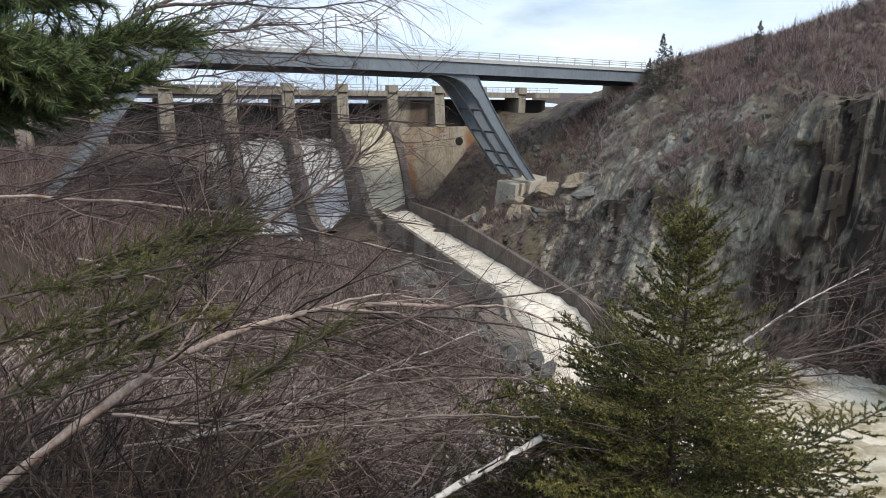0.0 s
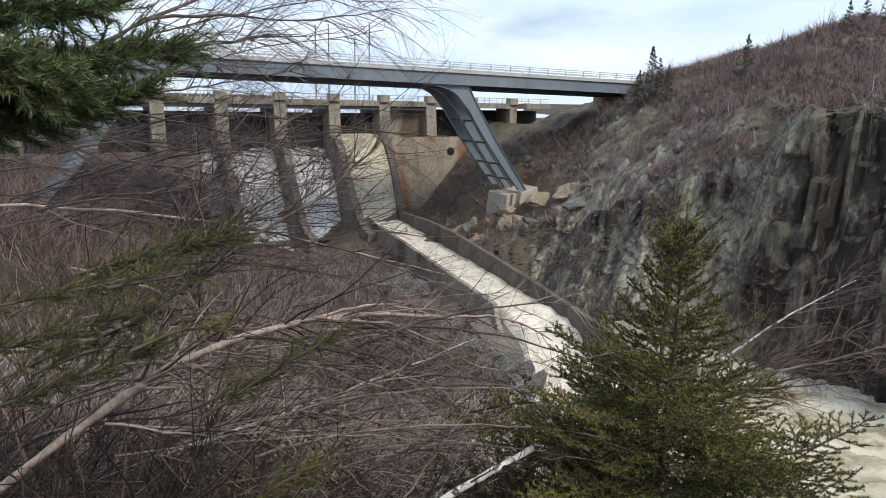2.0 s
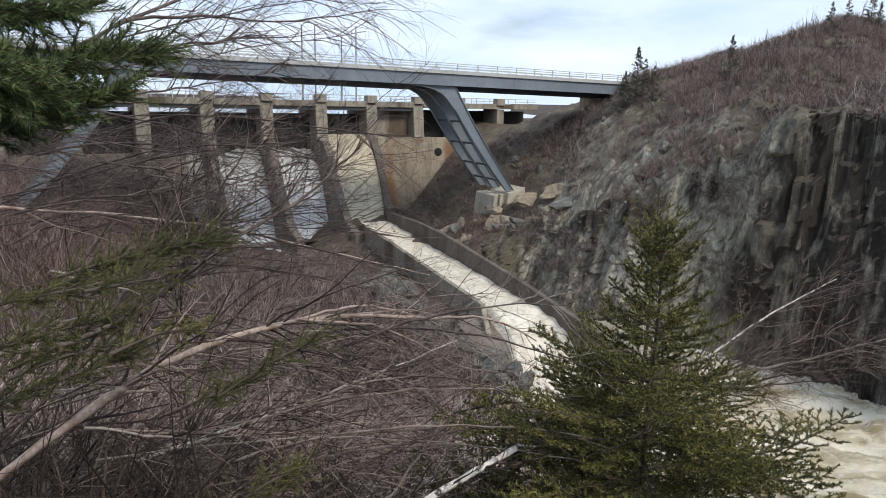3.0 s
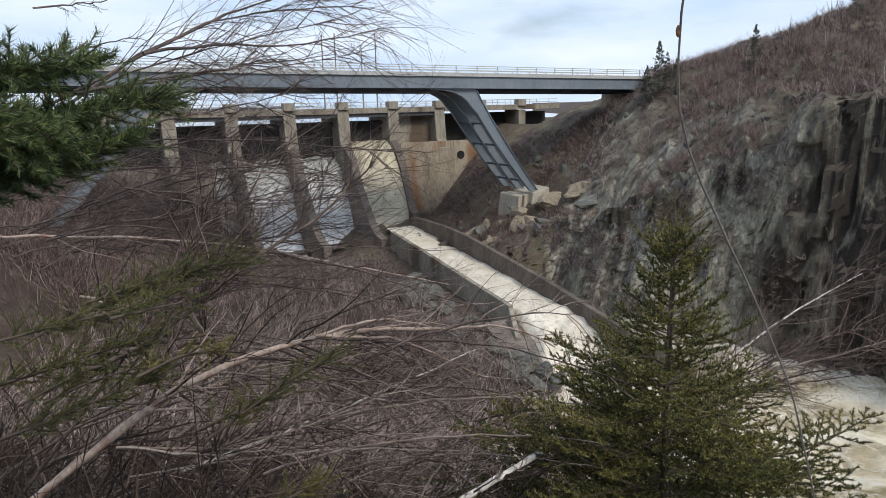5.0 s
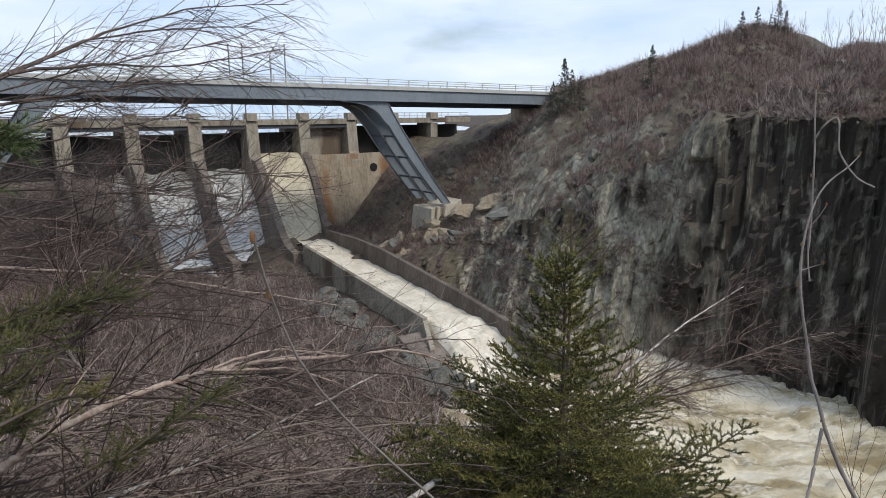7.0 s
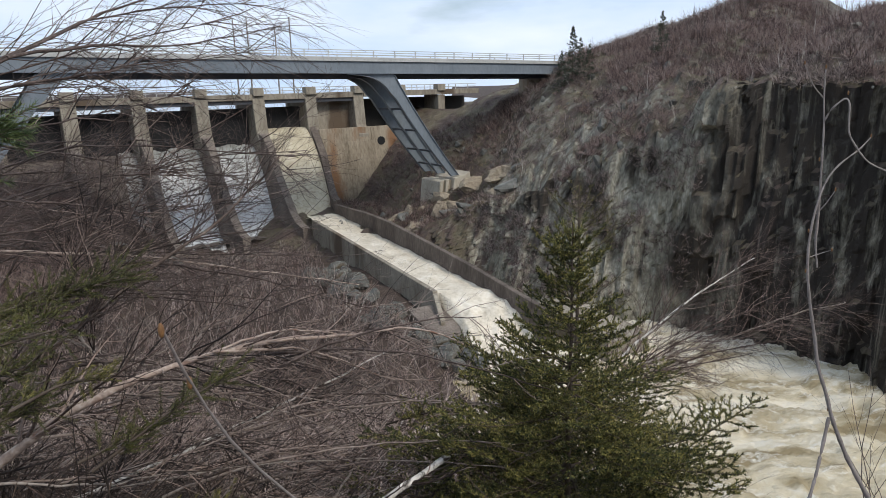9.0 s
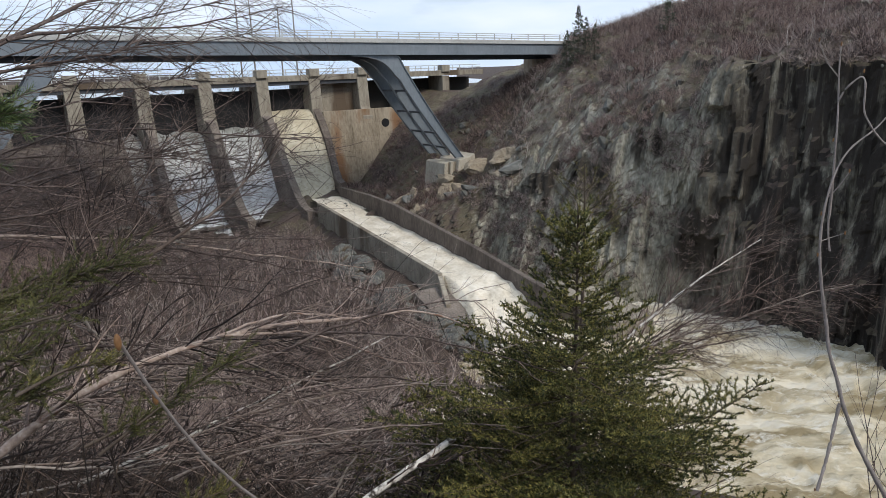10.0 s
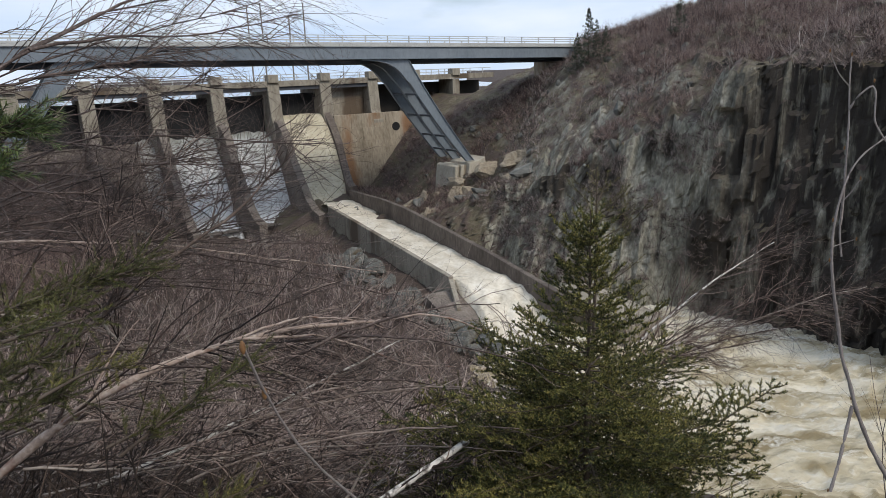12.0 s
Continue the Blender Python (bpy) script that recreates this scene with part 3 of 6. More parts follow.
# ---- the dam ----
DAM = pose(-29.30, 110.0, 0, 0, 0, 90 - 55.39)      # x along the crest, -y downstream
BAY, PIER_W = 9.1, 2.0
dam = thing("spillway_dam", "weathered concrete gravity dam with open spillway bays", "dam", DAM)

bm = bmesh.new()
prism(bm, [(9, 0.5), (9, 23.0), (0.3, 23.0), (-0.3, 17.6), (-1.2, 16.0), (-1.2, 0.5)], 0, PIER_W, "x")
pier_me = done(bm, "pier", CONCRETE, 0.06)
cap_me = box_mesh("pier_cap", 0.12, PIER_W - 0.12, -0.15, 1.5, 23.004, 24.3, CONCRETE, 0.06)
bm = bmesh.new()
prism(bm, [(0, 0.5), (0, 17.2), (-2.4, 16.7), (-4.2, 15.2), (-6.6, 11.1), (-9.1, 8.2), (-11.5, 5.6), (-13.5, 4.3), (-16.0, 3.8), (-16.0, 0.5)], 0.15, 1.35, "x")
training_me = done(bm, "training_wall", CONCRETE_WET, 0.05)


def ogee(n):
    """The chute's height at n metres downstream."""
    return 17.4 - 13.0 * smooth_step(-1.5, 11.5, n) ** 0.9


def steep(n):
    """The height of an overflow face at n metres downstream, with a level toe."""
    z = 15.0 - 1.64 * np.logaddexp(0, (n + 0.6) / 0.8)
    return 1.9 + 0.5 * np.logaddexp(0, (z - 1.9) / 0.5)


def spill_face(lo, hi, lift, mat, name, toe=9.5, bumps=0.0, narrow=(0.0, 0.0), fall=steep, sink=0.0):
    n = np.linspace(-3.5, toe, 80)
    xs = np.linspace(0, 1, 30)
    F, Nn = np.meshgrid(xs, n)
    X = lo + (hi - lo) * F + (narrow[0] * (1 - F) - narrow[1] * F) * smooth_step(5, toe, Nn)
    Z = fall(Nn) + lift + bumps * fractal(X * 1.3, Nn * 0.3, lift * 9, 4)
    Z = Z - sink * smooth_step(6.2, toe, Nn) * (1 + 0.9 * fractal(X * 0.7, Nn * 0.7, 3.3, 3))
    return grid_mesh(name, np.stack([X, -Nn, Z], -1), mat)


post_me = box_mesh("rail_post", -0.05, 0.05, -0.05, 0.05, 0, 1.0, RAIL_METAL)
for k in range(-8, 3):
    s = BAY * k - 0.2
    part("pier", pier_me, dam, m=pose(s, 0, 0))
    part("pier_cap", cap_me, dam, m=pose(s, 0, 0))
    if k < 2:
        lo, hi = s + PIER_W, s + BAY
        if k < 1:
            part("training_wall", training_me, dam, "dark wet concrete dividing wall", m=pose(s, 0, 0))
        part("deck_beam", box_mesh("deck_beam", lo - 0.05, hi + 0.05, 0.2, 0.9, 22.35, 23.3, CONCRETE, 0.03), dam)
        # Dark girder stands in for the shaded underside of the deck.
        part("deck_girder", box_mesh("deck_girder", lo, hi, 0.5, 0.8, 21.75, 22.346, STEEL_SHADED), dam)
        if k < 1:
            part("overflow_face", spill_face(s + 1.3, hi + 0.2, 0, CONCRETE_TAN if k == 0 else CONCRETE_WET, "overflow_face", toe=12.8 if k == 0 else 9.5, narrow=(0.9, 2.2) if k == 0 else (0, 0), fall=ogee if k == 0 else steep), dam)
            # Gate and beam are coloured near-black for the shade under the deck.
            part("sluice_gate", box_mesh("sluice_gate", lo, hi, 3.2, 3.5, 14, 21.1, OPENING_SHADE), dam, "steel gate coloured near-black for the shade in its opening")
            part("gate_beam", box_mesh("gate_beam", lo, hi, 2.6, 3.1, 20.4, 20.95, OPENING_SHADE), dam)
        else:
            part("recessed_wall", box_mesh("recessed_wall", lo, hi, 2.2, 3.2, 14, 22.3, CONCRETE), dam)
part("road_slab", box_mesh("road_slab", -80, 46, 0.904, 8.0, 22.7, 23.25, CONCRETE), dam)
part("back_beam", box_mesh("back_beam", -80, 46, 7.0, 7.9, 22.35, 22.696, CONCRETE), dam)
bm = bmesh.new()
prism(bm, [(1.8, 0.5), (1.8, 16.5), (-0.9, 16.5), (-1.5, 12.0), (-3.3, 0.5)], BAY + 1.4, 32, "x")
wall = part("retaining_wall", done(bm, "retaining_wall", CONCRETE_TAN), dam, "rust-stained tan concrete wall")
# its facing was cast in lifts
lifts, joints = np.linspace(3.0, 17.2, 7), (BAY + 1.4, 15.6, 20.4, 26.1, 32.0)
for j, (z0, z1) in enumerate(zip(lifts, lifts[1:])):
    for i, (x0, x1) in enumerate(zip(joints, joints[1:])):
        y0, y1 = (-(1.6 + 0.1565 * (12.0 - z)) if z < 12 else -(1.0 + 0.1154 * (17.2 - z)) for z in (z0, z1))
        proud = 0.05 * ((3 * i + 5 * j) % 4) / 3
        bm = bmesh.new()
        prism(bm, [(y0 + 0.4, z0), (y1 + 0.4, z1), (y1 - proud, z1), (y0 - proud, z0)], x0 + 0.005, x1 - 0.005, "x")
        part("cast_panel", done(bm, "cast_panel", CONCRETE_TAN, 0.025), wall)
# Fills the gap under the deck; its dark colour paints the shade there.
part("right_abutment", box_mesh("right_abutment", 21, 46, 5.0, 7.0, 8, 21.89, SHADE_WALL), dam)
for y in (1.2, 7.7):
    for h in (0.5, 0.98):
        part("handrail", box_mesh("handrail", -80, 46, y - 0.04, y + 0.04, 23.25 + h - 0.05, 23.25 + h + 0.05, RAIL_METAL), dam)
    for i in range(42):
        part("rail_post", post_me, dam, m=pose(-79 + 3 * i, y, 23.25))
for s in (27.0, 36.0):
    part("pier", box_mesh("pier", s, s + 1.6, 0.0, 4.9, 8, 22.3, CONCRETE, 0.05), dam)
    part("pier_cap", cap_me, dam, m=pose(s - 0.2, 0, 0))
part("deck_beam", box_mesh("deck_beam", 20.1, 46, 0.2, 0.9, 22.35, 23.3, CONCRETE, 0.03), dam)
# Solid disc; its near-black colour stands in for the shade inside the drain.
bm = bmesh.new()
bmesh.ops.create_cone(bm, cap_ends=True, segments=16, radius1=0.75, radius2=0.75, depth=0.5, matrix=pose(22.3, -1.25, 14.6, 90, 0, 0))
part("drain_mouth", done(bm, "drain_mouth", OPENING_SHADE), dam, "round drain mouth, its inner shade painted near-black")

# the chute's outer wall sweeps down and inward to the flume
bm = bmesh.new()
rings = []
for x, n, z in ((9.05, -0.2, 17.5), (9.05, 1.2, 16.2), (9.05, 2.6, 14.6), (9.0, 4.1, 12.6), (8.85, 5.2, 10.7), (8.65, 6.4, 8.9), (8.35, 7.8, 7.3), (7.95, 9.4, 6.3), (7.45, 11.2, 6.0), (6.75, 13.2, 6.3)):
    rings.append([bm.verts.new(q) for q in ((x, -n, 1.0), (x + 1.2, -n, 1.0), (x + 1.2, -n, z + 0.75), (x, -n, z + 0.6))])
for u, v in zip(rings, rings[1:]):
    for i in range(4):
        bm.faces.new((u[i], u[(i + 1) % 4], v[(i + 1) % 4], v[i]))
bm.faces.new(rings[0])
bm.faces.new(rings[-1][::-1])
# The dark tone puts the shade of the wall's left face into its colour.
part("chute_wall", done(bm, "chute_wall", SOAKED_SHADED), dam, "concrete wall curving down beside the chute, coloured dark for its shaded face")

falls = [(BAY * -1 + 1.2, -0.1, "full white sheet of water falling down a spillway bay"),
         (BAY * -2 + 1.2, BAY * -1 - 0.1, "broad white sheet of water falling down a spillway bay"),
         (BAY * -3 + 6.6, BAY * -2 - 0.1, "narrow grey veil of water along a spillway wall")]
for lo, hi, label in falls:
    tagged(part("waterfall", spill_face(lo, hi, 0.35, VEIL if "narrow" in label else FOAM, "waterfall", toe=10.5, bumps=0.26, sink=2.2), None, m=DAM), label, "waterfall", "spillway falls")
tagged(part("chute_water", spill_face(1.1, BAY + 0.0, 0.25, CHUTE_WATER, "chute_water", bumps=0.1, toe=12.8, narrow=(0.9, 2.3), fall=ogee), None, m=DAM),
       "thin cream water sliding down a concrete chute", "water")

# ---- the flume ----
FLUME = pose(-16.68, 93.92, 0, 0, 0, -61.0)     # x downstream, y across
flume = thing("concrete_flume", "weathered concrete flume with one tall side wall", "flume", FLUME)


def slab_wall(name, outline, y0, y1, mat):
    bm = bmesh.new()
    prism(bm, outline, y0, y1)
    return done(bm, name, mat, 0.05)


part("near_wall", slab_wall("near_wall", [(-3.4, -1), (33.6, -1), (33.6, 3.85), (0, 5.1), (-3.4, 5.2)], -0.55, 0, CONCRETE), flume, "pale weathered concrete wall")
bm = bmesh.new()
prism(bm, [(33.604, 0.0), (37.4, -1.3), (37.4, -1.8), (33.604, -0.55)], -1.0, 1.9, "z")
for v in bm.verts:
    if v.co.z > 0 and v.co.x < 34:
        v.co.z = 3.6
part("wing_wall", done(bm, "wing_wall", CONCRETE, 0.04), flume, "pale concrete wing wall stepping down to the river")
part("spill_sill", slab_wall("spill_sill", [(33.61, -1), (46, -1), (46, -0.3), (41, 0.5), (37, 1.7), (33.61, 2.5)], -3.4, -0.004, CONCRETE_WET), flume)
part("tall_wall", slab_wall("tall_wall", [(-8.2, -1), (45.5, -1), (45.5, 4.1), (37, 4.9), (32, 5.4), (19, 6.3), (12, 6.75), (4, 6.8), (-4, 6.45), (-8.2, 6.3)], 4.72, 5.32, SOAKED_SHADED), flume, "dark wet concrete wall")
part("floor", slab_wall("floor", [(-8, -1), (38.4, -1), (38.4, 1.2), (34, 2.4), (0, 3.6), (-8, 3.7)], 0.0, 4.72, CONCRETE_WET), flume)
X, F = np.meshgrid(np.linspace(-7.5, 54, 190), np.linspace(0, 1, 26))
Y = 0.02 + 4.68 * F + smooth_step(37.0, 50, X) * (-4.2 + 4.2 * F) + smooth_step(46, 54, X) * 3.0 * F
Z = (4.72 - 0.032 * X - 3.4 * smooth_step(33, 45, X - 4.0 * F) + 0.13 * fractal(X * 0.5, Y * 0.9, 1.1, 4)
     + 0.07 * fractal(X * 1.6, Y * 2.2, 8.8, 3) + 0.35 * fractal(X * 0.8, Y * 0.9, 4.1, 4) * smooth_step(33, 42, X))
# the flank of the spreading water
Y[0] -= 0.5 * smooth_step(33.7, 35, X[0])
Z[0] = np.where(X[0] > 33.7, -0.4, Z[0])
tagged(part("flume_water", grid_mesh("flume_water", np.stack([X, Y, Z], -1), FLUME_WATER), None, m=FLUME), "cream-white fast water filling a concrete flume", "water")
bm = bmesh.new()
prism(bm, [(-1500, 8.6), (60, 8.6), (90, 70), (1200, 1600), (-1500, 1600)], 20.3, 20.5, "z")
tagged(part("reservoir", done(bm, "reservoir", RESERVOIR), None, m=DAM), "still pale reservoir water behind the dam", "water", kind="structure")
tagged(part("apron_slab", slab_wall("apron_slab", [(38, -2.0), (49.4, -2.0), (49.0, 1.5), (38, 2.1)], 8.6, 13.6, CONCRETE), None, "", FLUME), "grey concrete apron slab beside the river", "slab", kind="structure")

# ---- the road bridge ----
BRIDGE = pose(-6.18, 90.0, 25.6, 0, 0.75, 90 - 56.4)    # x along the deck, y away
END = 30.8
bridge = thing("road_bridge", "grey steel road bridge on slanting legs", "bridge", BRIDGE)
part("deck", box_mesh("deck", -75, END, -0.9, 9.3, 1.5, 1.74, CONCRETE), bridge)
for y in (-1.3, 9.3):
    part("edge_beam", box_mesh("edge_beam", -75, END, y, y + 0.4, 1.46, 1.96, EDGE_BEAM, 0.03), bridge, "pale concrete edge beam")
bm = bmesh.new()
box(bm, -75, END - 0.3, -1.06, -1.0, 0.06, 1.455)
box(bm, -75, END - 0.3, -1.2, -0.86, 0.0, 0.06)
part("fascia_girder", done(bm, "fascia_girder", STEEL), bridge)
# Girders under the deck, coloured darker for the overhang's shade.
for y in (0.6, 4.2, 7.8):
    bm = bmesh.new()
    box(bm, -75, END - 0.5, y - 0.03, y + 0.03, -0.44, 1.5)
    box(bm, -75, END - 0.5, y - 0.3, y + 0.3, -0.5, -0.441)
    part("girder", done(bm, "girder", STEEL_SHADED), bridge)
for i in range(18):
    part("cross_brace", box_mesh("cross_brace", -73 + 6 * i, -72.8 + 6 * i, 0.64, 7.76, -0.4, 0.9, STEEL_SHADED), bridge)


def leg_curves(mirror):
    """The two edges of a leg's web, in (along, z): a haunch swept out of the girder, then the leg down to its footing."""
    t = np.linspace(0.21, 1, 16)
    far = np.stack([0.4 + 8.6 * t + 1.5 * t * t, -0.2 - 13.8 * t], 1)
    near = far - np.stack([1.72 - 0.55 * t * t, 0 * t], 1)
    far = np.concatenate([[(-6.2, 0.05), (-4.3, 0.05), (-2.8, 0.05), (-1.6, 0.05), (-0.2, 0.05), (0.5, -0.3), (1.2, -1.5)], far])
    near = np.concatenate([[(-6.2, -0.05), (-4.3, -0.16), (-2.8, -0.45), (-1.7, -0.95), (-0.95, -1.5), (-0.55, -1.95), (0.02, -2.6)], near])
    if mirror:
        near[:, 0], far[:, 0] = -39.4 - near[:, 0], -39.4 - far[:, 0]
    return near, far


def leg_rib(y, mirror, mat):
    """One plate girder of a leg: web and two flanges."""
    near, far = leg_curves(mirror)
    bm = bmesh.new()

    def strip(a, b, y0, y1):
        rows = [[bm.verts.new((p[0], yy, p[1])) for p, yy in ((q, y0), (r, y0), (r, y1), (q, y1))] for q, r in zip(a, b)]
        for u, v in zip(rows, rows[1:]):
            for i in range(4):
                bm.faces.new((u[i], u[(i + 1) % 4], v[(i + 1) % 4], v[i]))
        bm.faces.new(rows[0])
        bm.faces.new(rows[-1][::-1])
    strip(near, far, y - 0.04, y + 0.04)
    inset = (far - near) / np.linalg.norm(far - near, axis=1, keepdims=True) * 0.09
    strip(near - inset, near, y - 0.26, y + 0.26)
    strip(far, far + inset, y - 0.22, y + 0.22)
    return done(bm, "leg_rib", mat)


for mirror in (False, True):
    near, far = leg_curves(mirror)
    leg = part("slant_leg", leg_rib(-0.7, mirror, STEEL), bridge, "grey riveted slanting steel leg")
    for y in (2.75, 6.2):
        part("leg_rib", leg_rib(y, mirror, STEEL), leg)
    for i in (9, 13, 17, 20):
        a, b = near[i] * 0.94 + far[i] * 0.06, near[i] * 0.64 + far[i] * 0.36
        bm = bmesh.new()
        prism(bm, [(a[0], a[1] - 0.12), (b[0], b[1] - 0.12), (b[0], b[1] + 0.12), (a[0], a[1] + 0.12)], -0.65, 6.15)
        part("leg_brace", done(bm, "leg_brace", STEEL_SHADED), leg)

rail_post_me = box_mesh("rail_post", -0.06, 0.06, -0.05, 0.05, 0, 0.86, RAIL_METAL)
for y in (-1.1, 9.5):
    for h in (0.3, 0.57, 0.84):
        part("rail", box_mesh("rail", -75, END, y - 0.035, y + 0.035, 1.96 + h - 0.045, 1.96 + h + 0.045, RAIL_METAL), bridge)
    for i in range(34):
        part("rail_post", rail_post_me, bridge, m=pose(-74 + 3.1 * i, y, 1.955))
part("abutment", box_mesh("abutment", END - 0.2, END + 6, -1.6, 9.9, -6, 1.45, CONCRETE_TAN, 0.06), bridge, "tan concrete abutment")
part("approach", box_mesh("approach", END + 0.004, END + 40, -1.0, 9.4, 1.0, 1.74, GROUND), bridge)

# the footing of the leg, a stepped block with grooves
FOOT = pose(4.6, 95.2, 0, 0, 0, 90 - 56.4)
footing = thing("leg_footing", "pale stepped concrete footing under a bridge leg", "footing", FOOT)
for outline, y0 in (([(-4.9, 10.9), (-4.3, 11.1), (-4.9, 4.5), (-5.7, 4.5)], 0.5), ([(-3.7, 11.0), (-3.2, 11.05), (-4.0, 4.5), (-4.5, 4.5)], 0.75),
                    ([(-2.5, 11.2), (-0.7, 11.5), (0.2, 11.9), (0.5, 9.4), (-0.8, 4.5), (-3.9, 4.5)], 0.4)):
    bm = bmesh.new()
    prism(bm, outline, y0, 5.4)
    part("footing_block", done(bm, "footing_block", CONCRETE_PALE, 0.07), footing)
bm = bmesh.new()
prism(bm, [(-4.4, 10.9), (-2.4, 10.9), (-3.6, 4.5), (-5.0, 4.5)], 1.2, 5.3)
part("footing_core", done(bm, "footing_core", CONCRETE_TAN), footing)
copy_thing(footing, pose(-51.9, 67.6, -3.0, 0, 0, 270 - 56.4))

# ---- rocks, trees and brush of the valley and the hill ----


def rock_mesh(name, seed, size, mat, flat=0.7):
    """An angular boulder."""
    bm = bmesh.new()
    bmesh.ops.create_icosphere(bm, subdivisions=3, radius=1.0)
    r = np.random.default_rng(seed)
    planes = [(unit(r.normal(0, 1, 3)), r.uniform(0.52, 0.8)) for _ in range(14)]
    for v in bm.verts:
        p = np.array(v.co)
        for nrm, d in planes:
            over = p @ nrm - d
            if over > 0:
                p = p - nrm * over * 0.98
        p = p * (1 + 0.08 * float(vnoise(p[0] * 3 + seed, p[1] * 3, p[2] * 3)) + 0.13 * float(vnoise(np.floor(p[0] * 2.6) * 1.7 + seed, np.floor(p[1] * 2.6) * 1.3, np.floor(p[2] * 3.2) * 1.9)))
        v.co = (p[0] * size[0], p[1] * size[1], p[2] * size[2] * flat)
    return done(bm, name, mat)


rng = np.random.default_rng(11)
ledge_rocks = [rock_mesh("boulder", 20 + i, (1.0, 0.75, 0.8), m) for i, m in enumerate((BOULDER, BOULDER, BOULDER_TAN, BOULDER_TAN, ROCK))]
# rock heap beside the flume's pale wall
for i in range(46):
    u, v = rng.uniform(0, 1), rng.uniform(0, 1)
    x, y = -13.5 + 12.5 * u - 3.6 * v, 80 - 22 * u - 2.2 * v
    s = rng.uniform(0.7, 2.1)
    z = float(land_height(x, y)) + 0.25 * s
    ob = part("boulder", ledge_rocks[int(rng.integers(0, 2))], None, m=pose(x, y, z, *rng.uniform(-25, 25, 2), rng.uniform(0, 360)))
    ob.scale = (s, s, s)
    tagged(ob, "grey angular boulder in a heap beside the flume", "boulder", "boulders beside the flume")
# rocks where the flume's pale wall ends above the river
for i, (x, y, s) in enumerate(((-0.3, 57.2, 1.5), (0.8, 55.6, 1.9), (2.2, 54.2, 1.6), (-1.4, 55.4, 1.3), (0.2, 53.6, 1.4), (3.4, 52.8, 1.2), (-2.6, 57.6, 1.6), (1.6, 52.2, 1.1))):
    ob = part("boulder", ledge_rocks[i % 2], None, m=pose(x, y, 0.3 + 0.4 * s, 10 * i, 7 * i, 50 * i))
    ob.scale = (s * 1.2, s, s * 1.1)
    tagged(ob, "dark wet boulder at the end of the flume", "boulder", "boulders at the flume's end")
# rocks strewn below the spillway
for i in range(44):
    q = np.array(DAM @ Vector((rng.uniform(-30, 2), -rng.uniform(10.5, 24), 0)))
    s = 0.5 + 1.1 * rng.random() ** 2
    ob = part("boulder", ledge_rocks[i % 2], None, m=pose(q[0], q[1], float(land_height(q[0], q[1])) + 0.15 * s, *rng.uniform(-25, 25, 2), rng.uniform(0, 360)))
    ob.scale = (s * 1.3, s, s * 0.9)
    tagged(ob, "dark wet boulder on the ground below the spillway", "boulder", "boulders below the spillway")
# ledges and boulders on the slope between the flume's tall wall and the bridge leg
for i in range(38):
    a, c = rng.uniform(-24, 1), rng.uniform(0.5, 10)
    x, y = CLIFF_AT + a * CLIFF_ALONG + c * CLIFF_IN
    if (x + 16.68) * 0.875 + (y - 93.92) * 0.485 < 8.5:
        continue
    s = rng.uniform(0.8, 2.4)
    zz = float(hill_ground(a, c)) if c > 0 else float(cliff_top(a)) * (1 + c / 10)
    ob = part("ledge_rock", ledge_rocks[int(rng.integers(2, 5))], None, m=pose(x, y, zz - 0.25 * s, *rng.uniform(-20, 20, 2), rng.uniform(0, 360)))
    ob.scale = (s * 1.5, s, s * 1.1)
    tagged(ob, "tan and grey rock ledge half buried in the slope", "rock", "rocks on the slope under the bridge")


